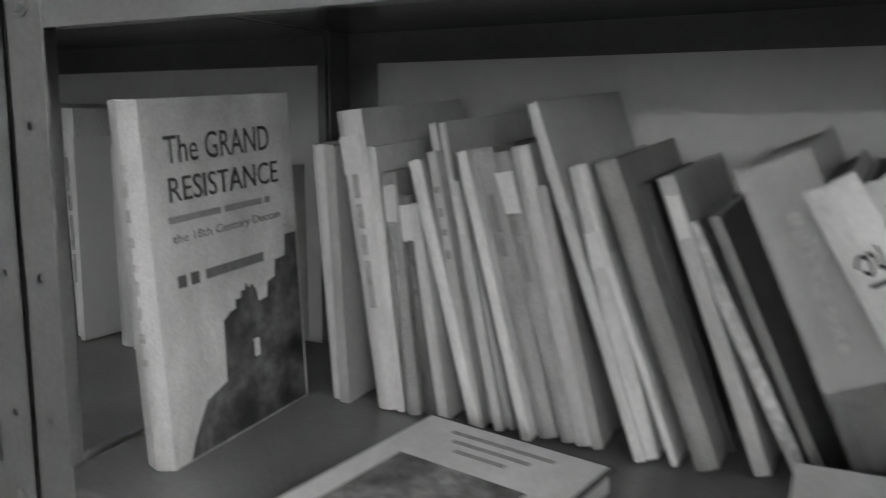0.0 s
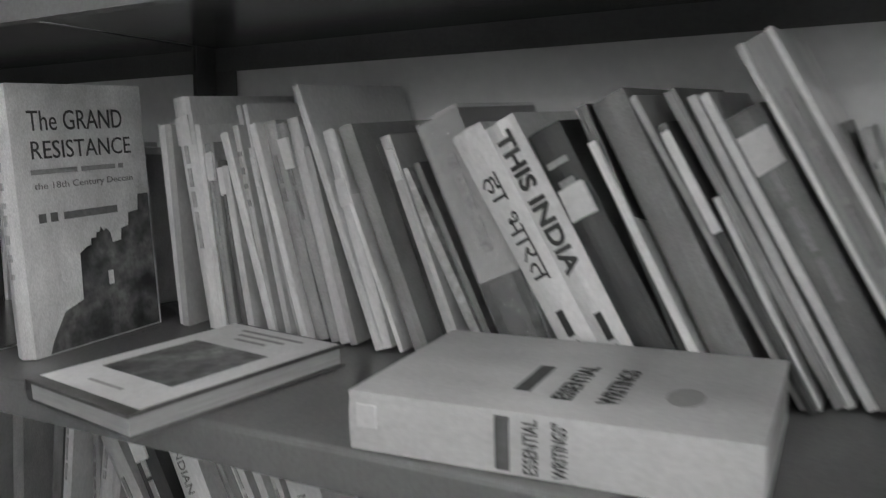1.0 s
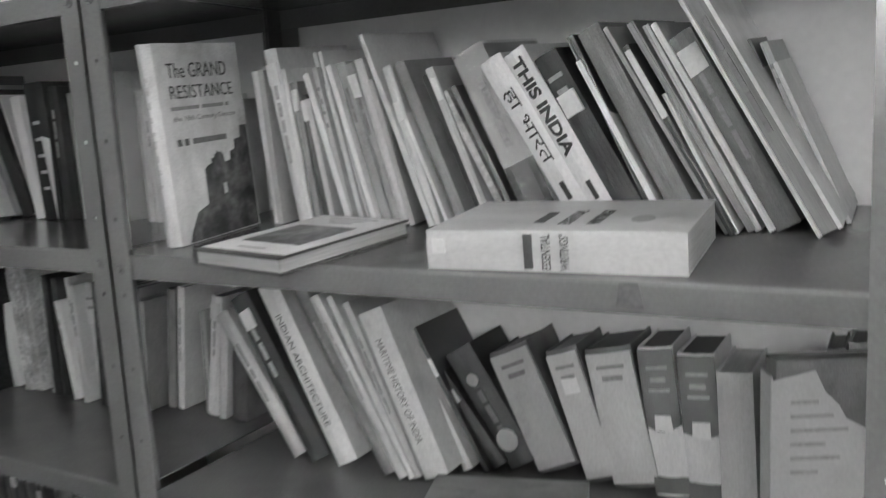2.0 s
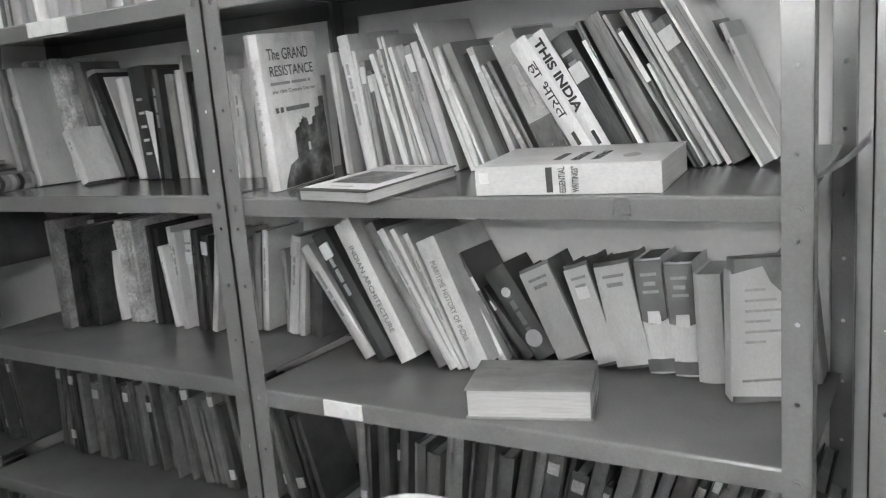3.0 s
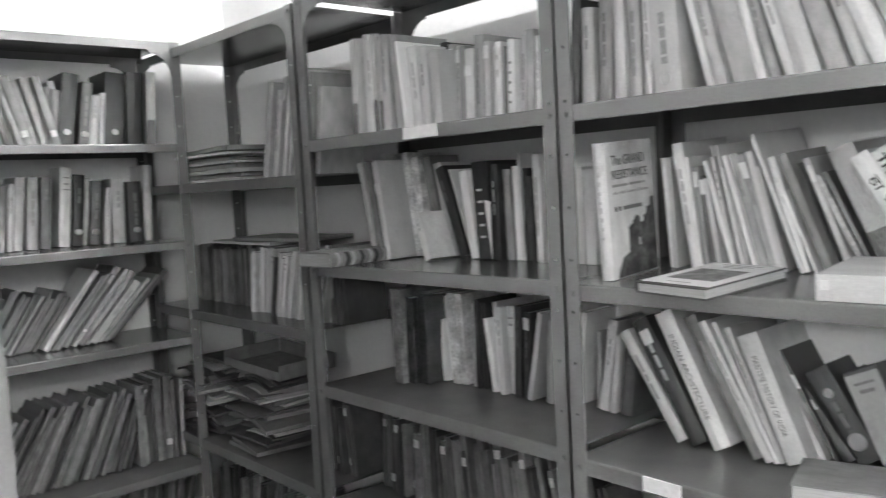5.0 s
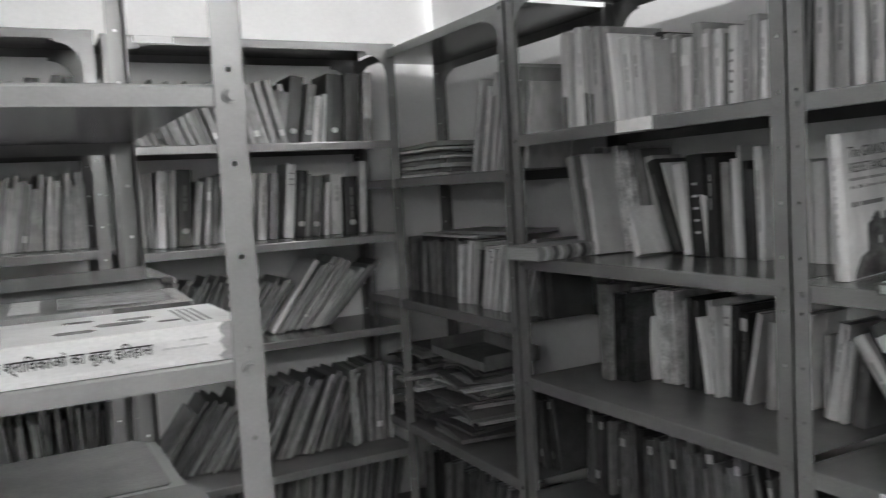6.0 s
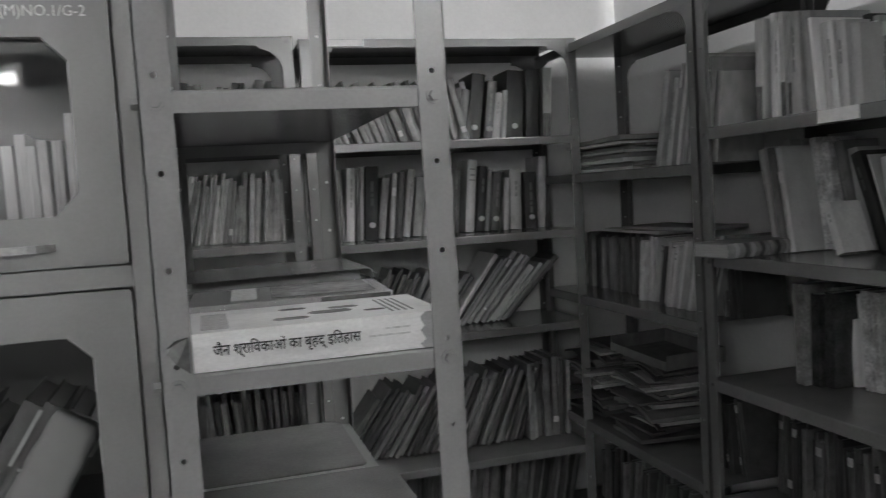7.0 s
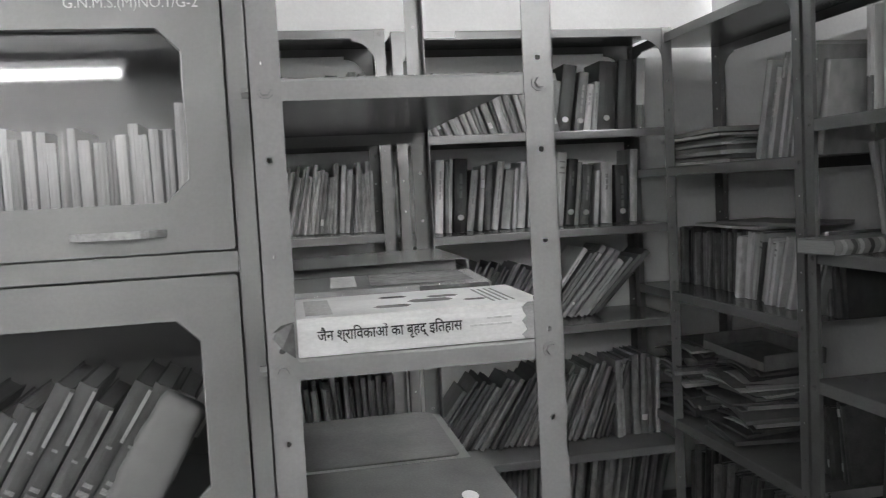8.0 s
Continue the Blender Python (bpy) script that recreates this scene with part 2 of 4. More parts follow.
M_MAIN = pose(0, 0, 0)
M_WEST = pose(-1.747, 0, 0, 0, 0, 90)
DEEP = 0.385
# one shelf was bolted on askew: its back edge lies higher
SLOPE = 3.7
M_ASKEW = pose(0, 0, 1.13, SLOPE) @ pose(0, 0, -1.13)
rack(M_MAIN, -0.0365, 0.8955, DEEP, (0.08, 0.44, 0.785, 1.13, 1.475), 1.86, skew=0.016, tilted=1.13)
rack(M_MAIN, -0.954, -0.0405, DEEP, (0.08, 0.455, 0.795, 1.135, 1.475), 1.86)
rack(M_MAIN, -2.05, -0.966, DEEP, (0.10, 0.478, 0.943, 1.384), 1.85, label="grey painted steel corner rack with stacked papers")
rack(M_MAIN, 0.955, 1.87, DEEP, (0.08, 0.44, 0.785, 1.13, 1.475), 1.86)
rack(M_WEST, -0.955, 0.032, 0.36, (0.10, 0.385, 0.85, 1.187, 1.525), 1.87, lip=0.028)
rack(M_WEST, -1.89, -0.975, 0.36, (0.10, 0.42, 0.82, 1.21, 1.532), 1.88, lip=0.028)

# ---- books ----
def text_mesh(body, size, mat, bold=0.0):
    cu = bpy.data.curves.new("lettering", "FONT")
    cu.body, cu.size, cu.align_x, cu.align_y = body, size, "CENTER", "CENTER"
    cu.extrude, cu.offset, cu.resolution_u = 0.0002, bold, 3
    ob = bpy.data.objects.new("lettering", cu)
    scene.collection.objects.link(ob)
    me = bpy.data.meshes.new_from_object(ob.evaluated_get(bpy.context.evaluated_depsgraph_get()))
    me.materials.clear()
    me.materials.append(mat)
    bpy.data.objects.remove(ob)
    return me


def lettering(name, body, size, length, root, m, tone, bold=0.0, high=None):
    """Raised print of a given length, in the plane z = 0 of m."""
    me = text_mesh(body, 1.0, MAT["ink"], bold / size)
    co = np.empty(len(me.vertices) * 3)
    me.vertices.foreach_get("co", co)
    co = co.reshape(-1, 3)
    lo, hi = co.min(0), co.max(0)
    sx = length / (hi[0] - lo[0])
    sy = sx if high is None else high / (hi[1] - lo[1])
    co -= (lo + hi) / 2
    co *= (sx, sy, 1)
    me.vertices.foreach_set("co", co.ravel())
    ob = new(name, me)
    ob.parent = root
    ob.matrix_local = m
    ob.color = (tone, tone, tone, 1)
    return ob


DOWN_SPINE = Matrix(((0, 1, 0, 0), (0, 0, -1, 0), (-1, 0, 0, 0), (0, 0, 0, 1)))
UPRIGHT = Matrix(((1, 0, 0, 0), (0, 0, -1, 0), (0, 1, 0, 0), (0, 0, 0, 1)))


def cover_outline(th, dep, tb, bulge):
    """The U of a binding seen from above: rounded spine at y = 0, boards running back."""
    n = 6
    outer = [(0, dep)] + [(th * k / n, bulge * (1 - math.sin(math.pi * k / n))) for k in range(n + 1)] + [(th, dep)]
    inner = [(th - tb, dep)] + [(th - tb - (th - 2 * tb) * k / n, tb + bulge * (1 - math.sin(math.pi * k / n))) for k in range(n + 1)] + [(tb, dep)]
    return outer + inner


def tone_word(t):
    return "black" if t < 0.1 else "dark" if t < 0.28 else "grey" if t < 0.5 else "pale grey" if t < 0.7 else "white"


def book(m, th, h, tone, dep, kind="", lean=0.0, tag="", bars=0, text="", rng=random, upright=False, group="books on the racks", where="on a steel shelf"):
    """A bound book, spine at the front: binding, page block, and what is stuck or printed on it."""
    root = new("book")
    root.matrix_world = m
    hard = kind in ("cloth", "halved", "papered", "")
    mat = {"glossy": "printed_cover", "wrapped": "paper_cover", "cloth": "cloth_cover", "halved": "paper_cover", "papered": "cloth_cover", "soft": "paper_cover", "reversed": "paper_cover"}.get(kind, "cloth_cover" if tone < 0.5 else "paper_cover")
    tb = min(0.0024 if hard else 0.0009, th * 0.22)
    over = 0.003 if hard and th > 0.012 else 0.0004
    bulge = min(th * 0.18, 0.005) if hard else 0.0006
    bm = bmesh.new()
    if kind == "reversed":
        add_box(bm, (0, 0, 0), (0.0042, dep, h), 0.0006)
        add_box(bm, (th - 0.0046, 0, 0), (th, dep, h), 0.0006)
        add_box(bm, (tb, dep - tb, 0), (th - tb, dep, h))
    else:
        add_prism(bm, cover_outline(th, dep, tb, bulge), 0, h)
        # knocked corners and a slightly sprung binding
        for v in bm.verts:
            if v.co.z > h / 2:
                v.co.z += (rng.random() - 0.5) * 0.0016
                v.co.x += (rng.random() - 0.5) * 0.0008
            if v.co.y < 0.004:
                v.co.y += (rng.random() - 0.5) * 0.0008
    part("cover", bm, MAT[mat], root, tone=(0.85 if kind == "reversed" else 0.12 if kind == "papered" else tone))
    bm = bmesh.new()
    add_box(bm, (tb + 0.0002, (0.006 if kind == "reversed" else tb + bulge + 0.0005), over), (th - tb - 0.0002, dep - over - (tb if kind == "reversed" else 0), h - over))
    part("page_block", bm, MAT["page_block"], root, tone=(tone * 0.8 if kind == "reversed" else (0.24 + 0.22 * rng.random())))
    front = -0.0006
    wide = max(th * 0.8, 0.003)

    def plate(name, z0, z1, t, w=None, mt="label_paper", proud=0.0004, lab=""):
        w = w or wide
        pb = bmesh.new()
        add_box(pb, (th / 2 - w / 2, front - proud, z0), (th / 2 + w / 2, front + bulge * 0.6 + 0.001, z1))
        part(name, pb, MAT[mt], root, lab, tone=t)
    if kind == "papered":
        plate("spine_paper", 0.006, h * 0.965, tone, th * 0.97, "paper_cover", 0.0006, "pale pasted spine paper")
        front -= 0.0008
    if kind == "halved":
        pb = bmesh.new()
        zz = h * 0.42
        ring = [(0.0, h * 0.985), (th, h * 0.985)] + [(th - th * k / 6, zz + (0.010 * abs(k - 3) / 3) + 0.004 * rng.random()) for k in range(7)]
        lo = [pb.verts.new((a, front - 0.0005, c)) for a, c in ring]
        hi = [pb.verts.new((a, front + 0.002, c)) for a, c in ring]
        for k in range(len(ring)):
            j = (k + 1) % len(ring)
            pb.faces.new((lo[k], lo[j], hi[j], hi[k]))
        pb.faces.new(lo), pb.faces.new(hi[::-1])
        part("spine_cloth", pb, MAT["cloth_cover"], root, "dark torn spine covering", tone=0.13)
        front -= 0.0009
        plate("spine_foot", 0.004, h * 0.13, 0.13, th * 0.98, "cloth_cover")
    if kind == "wrapped":
        pb = bmesh.new()
        o = [(x + (0.0012 if x > th / 2 else -0.0012), y - 0.0012 if y < dep * 0.5 else y) for x, y in cover_outline(th, dep, 0.001, bulge)[:9]]
        inner = [(x * 0.985 + th * 0.0075, y + 0.0005) for x, y in o[::-1]]
        add_prism(pb, o + inner, -0.0 + 0.001, h + 0.003)
        plate("jacket_foot", 0.003, h * 0.36, 0.1, th * 0.97, "printed_cover")
        part("plastic_jacket", pb, MAT["wrap"], root, "clear shiny plastic jacket").visible_shadow = False
        front -= 0.0018
    spots = {"top": (0.80, 0.97), "high": (0.66, 0.78), "mid": (0.44, 0.55), "low": (0.10, 0.2), "long": (0.62, 0.98)}
    if tag == "two":
        for a in (0.22, 0.74):
            pb = bmesh.new()
            w = wide * (0.46 if a < 0.5 else 0.26)
            ring = [(th / 2 + w * math.cos(k * math.tau / 14), h * a + w * math.sin(k * math.tau / 14)) for k in range(14)]
            pb.faces.new([pb.verts.new((x, front - 0.0008, z)) for x, z in ring])
            bmesh.ops.solidify(pb, geom=pb.faces[:], thickness=0.0006)
            part("spine_label", pb, MAT["label_paper"], root, "round white spine label")
    elif tag == "low":
        pb = bmesh.new()
        w = min(wide * 0.42, 0.012)
        ring = [(th / 2 + w * math.cos(k * math.tau / 14), h * 0.2 + w * 0.9 * math.sin(k * math.tau / 14)) for k in range(14)]
        pb.faces.new([pb.verts.new((x, front - 0.0008, z)) for x, z in ring])
        bmesh.ops.solidify(pb, geom=pb.faces[:], thickness=0.0006)
        part("spine_label", pb, MAT["label_paper"], root, "round white spine label")
    elif tag:
        a, c = spots[tag]
        pb = bmesh.new()
        w = min(wide, 0.022)
        add_box(pb, (th / 2 - w / 2, front - 0.0006, h * a), (th / 2 + w / 2, front + 0.002, min(h * c, h * a + 0.03 if tag != "long" else h * c)))
        for v in pb.verts:
            v.co.x += (rng.random() - 0.5) * 0.002
            v.co.z += (rng.random() - 0.5) * 0.003
        part("spine_label", pb, MAT["label_paper"], root, "white paper spine label")
    if text:
        ink = (0.04 if len(text) < 16 else 0.2) if tone > 0.35 else 0.7
        length = h * (0.54 if len(text) == 10 else 0.62 if len(text) > 8 else 0.43)
        lettering("spine_title", text, 0.02, length, root, Matrix.Translation((th / 2, front - 0.0004, h * (0.69 if len(text) == 10 else 0.60 if len(text) < 16 else 0.52))) @ DOWN_SPINE, ink, 0.0007 if text.isascii() and len(text) < 12 else 0.0, high=th * (0.55 if len(text) < 12 else 0.28))
        if len(text) < 12:
            for z0, z1 in ((0.07, 0.15), (0.17, 0.27)):
                plate("author_bar", h * z0, h * z1, ink, th * 0.2, "ink", 0.0003)
    elif bars:
        ink = tone * 0.52 if tone > 0.35 else min(0.7, tone + 0.3)
        if bars > 4:
            for k in range(bars):
                plate("title_mark", h * (0.22 + 0.6 * k / bars), h * (0.22 + 0.6 * k / bars) + 0.006, 0.7 if tone < 0.35 else 0.2, wide * 0.42, "ink")
        elif upright or bars == 1 or bars < 0:
            if bars < 0:
                bars = -bars
            else:
                ink = tone * 0.6 if tone > 0.35 else tone + 0.06
            z = h * (0.86 - 0.08 * rng.random())
            for k in range(1 + bars):
                length = h * rng.uniform(0.05, 0.16)
                plate("title_bar", z - length, z, ink, wide * 0.26, "ink", 0.0003)
                z -= length + 0.005
        else:
            for k in range(bars):
                z = h * (0.88 - 0.075 * k)
                cut = wide * (0.75 - 0.2 * (k % 2))
                plate("title_bar", z - 0.005 - 0.002 * (k % 2), z, ink, cut, "ink", 0.0003)
    finish = {"glossy": "in a printed cover", "wrapped": "in clear plastic", "papered": "with a pasted spine", "halved": "with a torn spine",
              "reversed": "with page edges outwards"}.get(kind, "bound in cloth" if hard and tone < 0.5 else "with worn covers")
    stand = "leaning" if abs(lean) > 8 else "standing"
    tagged(root, "%s book %s, %s %s" % (tone_word(tone), finish, stand, where), "book", group)
    return root


ROWS_AT = {}


def shelf_row(key, m, z, depth):
    ROWS_AT[key] = (m, z, depth)
    return key


A1, A2, A3 = shelf_row("A1", M_MAIN, 1.475, DEEP), shelf_row("A2", M_ASKEW, 1.13, DEEP), shelf_row("A3", M_MAIN, 0.785, DEEP)
B1, B2, B3 = shelf_row("B1", M_MAIN, 1.475, DEEP), shelf_row("B2", M_MAIN, 1.135, DEEP), shelf_row("B3", M_MAIN, 0.795, DEEP)
D1, D2 = shelf_row("D1", M_WEST, 1.525, 0.36), shelf_row("D2", M_WEST, 1.187, 0.36)
BOOK_RNG = random.Random(5)


def bk(key, u, lean, th, h, tone, y, kind="", tag="", bars=0, text=""):
    """A book on a shelf: u along the shelf, lean in degrees to the left, spine y behind the front edge."""
    m, z, depth = ROWS_AT[key]
    th = max(th, 0.0045)
    dep = min(h * (0.66 + 0.1 * BOOK_RNG.random()), depth + 0.002 - y)
    if not kind and th < 0.012:
        kind = "soft"
    a = radians(lean)
    lift = max(0.0, th * math.sin(-a)) + 0.0006
    yy = y + (0 if kind in ("wrapped", "papered", "halved") else (BOOK_RNG.random() - 0.25) * (0.006 if key in ("A2", "A3") else 0.024))
    place = m @ pose(u, yy, z + lift, 0, -lean, (BOOK_RNG.random() - 0.5) * 1.5)
    upright = False
    if not tag and not text and not kind and 0.012 < th < 0.03 and BOOK_RNG.random() < 0.14:
        tag = BOOK_RNG.choice(("top", "high"))
    if not bars and not text and th > 0.011 and BOOK_RNG.random() < 0.55:
        bars, upright = BOOK_RNG.choice((1, 2, 3)), True
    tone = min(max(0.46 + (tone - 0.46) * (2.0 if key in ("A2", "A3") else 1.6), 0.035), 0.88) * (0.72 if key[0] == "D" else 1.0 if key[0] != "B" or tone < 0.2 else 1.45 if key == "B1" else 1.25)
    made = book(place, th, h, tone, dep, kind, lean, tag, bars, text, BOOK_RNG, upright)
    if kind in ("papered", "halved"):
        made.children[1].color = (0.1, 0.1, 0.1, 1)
    return made


def mixed(name, lo, hi):
    """A cover or page material whose tone differs from book to book of a joined row."""
    mt = material(name, 0.3, 0.42, scale=30, vary=0.3, bump=0.15, stain=0.25)
    g, r = mt.node_tree.nodes.new("ShaderNodeNewGeometry"), mt.node_tree.nodes.new("ShaderNodeMapRange")
    r.inputs["To Min"].default_value, r.inputs["To Max"].default_value = lo, hi
    mt.node_tree.links.new(g.outputs["Random Per Island"], r.inputs["Value"])
    mix = next(n for n in mt.node_tree.nodes if n.bl_idname == "ShaderNodeMix")
    mt.node_tree.links.new(r.outputs[0], mix.inputs["A"])
    return mt


def run_of_books(m, z, u0, u1, y, seed, lean=(0, 0), height=(0.18, 0.25), thick=(0.008, 0.03), tones=(0.15, 0.7), drop=0.05, depth=0.36, joined=""):
    """A run of assorted books from u0 to u1, their lean going over from the first to the second value."""
    rng = random.Random(seed)
    u = u0
    heap = [bmesh.new(), bmesh.new(), bmesh.new()]
    while u < u1:
        f = (u - u0) / (u1 - u0)
        th = rng.uniform(*thick) * (0.6 if rng.random() < 0.3 else 1.0)
        h = rng.uniform(*height)
        ln = lean[0] * (1 - f) + lean[1] * f + rng.uniform(-1.5, 1.5)
        a = radians(ln)
        tone = rng.uniform(*tones) if rng.random() < 0.8 else rng.choice((0.08, 0.7))
        kind = rng.choice(("", "", "soft", "glossy", "cloth")) if th > 0.012 else "soft"
        tag = rng.choice(("", "", "", "", "low", "top")) if th > 0.014 else ""
        bars = rng.choice((0, 0, 2, 3)) if th > 0.014 else 0
        yy = y + rng.uniform(-0.015, 0.02)
        dep = min(h * rng.uniform(0.62, 0.74), depth + 0.002 - yy)
        lift = max(0.0, th * math.sin(-a)) + 0.0006
        if joined:
            place = pose(u, yy, z + lift, 0, -ln, rng.uniform(-1, 1))
            for k, target in enumerate(heap):
                one = bmesh.new()
                if k == 0:
                    add_prism(one, cover_outline(th, dep, min(0.002, th * 0.2), th * 0.12), 0, h)
                elif k == 1:
                    add_box(one, (th * 0.22, 0.007, 0.002), (th * 0.78, dep - 0.003, h - 0.003))
                elif tag:
                    top = h * (0.24 if tag == "low" else 0.92)
                    add_box(one, (th * 0.15, -0.0012, top - 0.022), (th * 0.85, 0.003, top))
                bmesh.ops.transform(one, matrix=place, verts=one.verts)
                tmp = bpy.data.meshes.new("tmp")
                one.to_mesh(tmp)
                one.free()
                target.from_mesh(tmp)
                bpy.data.meshes.remove(tmp)
        elif rng.random() > drop:
            book(m @ pose(u, yy, z + lift, 0, -ln, rng.uniform(-1, 1)), th, h, tone, dep, kind, ln, tag, bars, "", rng, rng.random() < 0.6)
        u += th / max(math.cos(a), 0.35) + 0.0012
    if joined:
        root = new("book_row")
        root.matrix_world = m
        tagged(root, joined, "books", kind="stuff")
        part("covers", heap[0], mixed("row_covers", *tones), root)
        part("page_blocks", heap[1], mixed("row_pages", 0.3, 0.5), root)
        part("spine_labels", heap[2], MAT["ink"], root, tone=0.55)


bk(A2, 0.062, 1.7, 0.014, 0.221, 0.60, 0.212)
bk(A2, 0.073, 0.4, 0.010, 0.221, 0.45, 0.212)
bk(A2, 0.055, 1.2, 0.013, 0.191, 0.30, 0.242)
bk(A2, 0.111, 6.2, 0.023, 0.249, 0.62, 0.212)
bk(A2, 0.130, 4.7, 0.007, 0.221, 0.66, 0.212)
bk(A2, 0.140, 4.2, 0.012, 0.201, 0.40, 0.212, tag='top')
bk(A2, 0.156, 5.6, 0.012, 0.183, 0.30, 0.212, tag='top')
bk(A2, 0.171, 6.7, 0.009, 0.178, 0.55, 0.212)
bk(A2, 0.199, 12.8, 0.010, 0.215, 0.74, 0.208)
bk(A2, 0.203, 9.5, 0.008, 0.220, 0.50, 0.212, bars=4)
bk(A2, 0.202, 9.4, 0.005, 0.241, 0.55, 0.224)
bk(A2, 0.207, 8.5, 0.005, 0.241, 0.62, 0.224)
bk(A2, 0.220, 10.1, 0.007, 0.198, 0.58, 0.212, tag='top')
bk(A2, 0.229, 12.4, 0.005, 0.181, 0.50, 0.218)
bk(A2, 0.246, 13.0, 0.008, 0.224, 0.82, 0.208)
bk(A2, 0.255, 13.2, 0.016, 0.225, 0.42, 0.212)
bk(A2, 0.274, 14.2, 0.015, 0.223, 0.42, 0.216)
bk(A2, 0.286, 12.7, 0.013, 0.227, 0.52, 0.212)
bk(A2, 0.299, 12.9, 0.008, 0.199, 0.45, 0.216)
bk(A2, 0.333, 18.1, 0.008, 0.266, 0.60, 0.206)
bk(A2, 0.334, 14.6, 0.014, 0.216, 0.60, 0.212, tag='high')
bk(A2, 0.358, 19.7, 0.003, 0.191, 0.76, 0.212)
bk(A2, 0.375, 20.0, 0.016, 0.225, 0.36, 0.212)
bk(A2, 0.381, 19.1, 0.015, 0.203, 0.10, 0.247)
bk(A2, 0.412, 19.6, 0.011, 0.214, 0.50, 0.225, tag='top')
bk(A2, 0.438, 25.4, 0.010, 0.188, 0.50, 0.225, kind='glossy')
bk(A2, 0.454, 24.1, 0.007, 0.194, 0.33, 0.225)
bk(A2, 0.485, 23.0, 0.043, 0.229, 0.52, 0.200, kind='wrapped')
bk(A2, 0.547, 29.5, 0.030, 0.230, 0.80, 0.186, text='हा भारत')
bk(A2, 0.581, 29.2, 0.028, 0.237, 0.86, 0.186, text='THIS INDIA')
bk(A2, 0.610, 28.1, 0.030, 0.227, 0.16, 0.186, tag='high', bars=3)
bk(A2, 0.643, 23.9, 0.009, 0.243, 0.22, 0.188)
bk(A2, 0.653, 26.5, 0.007, 0.218, 0.85, 0.188)
bk(A2, 0.667, 26.1, 0.027, 0.250, 0.33, 0.190)
bk(A2, 0.711, 29.0, 0.006, 0.261, 0.42, 0.195)
bk(A2, 0.717, 28.0, 0.007, 0.234, 0.18, 0.195, tag='long')
bk(A2, 0.721, 25.9, 0.003, 0.170, 0.60, 0.200)
bk(A2, 0.733, 28.5, 0.008, 0.263, 0.38, 0.212)
bk(A2, 0.740, 27.1, 0.007, 0.255, 0.55, 0.212)
bk(A2, 0.754, 28.0, 0.007, 0.258, 0.72, 0.212)
bk(A2, 0.761, 27.8, 0.027, 0.237, 0.33, 0.215, tag='top')
bk(A2, 0.804, 28.4, 0.026, 0.297, 0.45, 0.192, kind='reversed')
bk(A2, 0.797, 22.6, 0.014, 0.216, 0.40, 0.265, bars=2)
bk(A2, 0.813, 21.2, 0.008, 0.212, 0.50, 0.265, bars=2)
bk(A2, 0.825, 23.1, 0.005, 0.191, 0.62, 0.265)
bk(B3, -0.279, -7.8, 0.020, 0.220, 0.30, 0.262)
bk(B3, -0.253, -7.7, 0.016, 0.226, 0.60, 0.262)
bk(B3, -0.191, -2.1, 0.014, 0.181, 0.38, 0.262)
bk(B3, -0.176, -10.2, 0.024, 0.217, 0.60, 0.262)
bk(B3, -0.143, -8.9, 0.015, 0.183, 0.60, 0.262)
bk(B3, -0.115, -7.0, 0.032, 0.179, 0.25, 0.262)
bk(A3, 0.078, 32.3, 0.026, 0.250, 0.50, 0.190, bars=-2)
bk(A3, 0.114, 29.5, 0.038, 0.275, 0.05, 0.190, tag='top', bars=-2)
bk(A3, 0.160, 26.3, 0.040, 0.289, 0.75, 0.190, text='INDIAN ARCHITECTURE')
bk(A3, 0.242, 28.2, 0.023, 0.295, 0.35, 0.192)
bk(A3, 0.268, 27.9, 0.016, 0.286, 0.55, 0.192)
bk(A3, 0.282, 25.8, 0.010, 0.282, 0.60, 0.196)
bk(A3, 0.287, 23.1, 0.012, 0.266, 0.50, 0.205)
bk(A3, 0.303, 22.6, 0.042, 0.249, 0.62, 0.200, text='MARITIME HISTORY OF INDIA')
bk(A3, 0.331, 23.9, 0.009, 0.227, 0.20, 0.240)
bk(A3, 0.340, 27.1, 0.017, 0.183, 0.60, 0.250, tag='top')
bk(A3, 0.370, 28.2, 0.007, 0.228, 0.22, 0.260, tag='high')
bk(A3, 0.378, 37.1, 0.024, 0.163, 0.12, 0.272)
bk(A3, 0.401, 31.5, 0.046, 0.186, 0.05, 0.280, tag='two')
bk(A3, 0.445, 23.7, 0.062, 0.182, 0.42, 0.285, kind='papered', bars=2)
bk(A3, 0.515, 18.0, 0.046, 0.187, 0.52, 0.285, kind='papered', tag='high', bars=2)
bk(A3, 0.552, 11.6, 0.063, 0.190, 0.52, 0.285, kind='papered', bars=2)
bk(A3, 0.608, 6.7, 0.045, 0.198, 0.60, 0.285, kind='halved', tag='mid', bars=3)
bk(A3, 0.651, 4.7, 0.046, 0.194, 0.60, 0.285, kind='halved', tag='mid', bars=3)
bk(A3, 0.693, 2.3, 0.042, 0.180, 0.50, 0.265)
bk(A3, 0.831, 7.6, 0.020, 0.209, 0.35, 0.310)
bk(A3, 0.849, 6.0, 0.023, 0.218, 0.40, 0.310, tag='top')
bk(B2, -0.876, 10.8, 0.020, 0.275, 0.46, 0.150)
bk(B2, -0.854, 10.8, 0.020, 0.265, 0.48, 0.160)
bk(B2, -0.832, 9.0, 0.021, 0.277, 0.27, 0.150)
bk(B2, -0.809, 9.0, 0.021, 0.277, 0.50, 0.160)
bk(B2, -0.903, 9.6, 0.022, 0.300, 0.67, 0.260)
bk(B2, -0.880, 9.6, 0.022, 0.270, 0.74, 0.270)
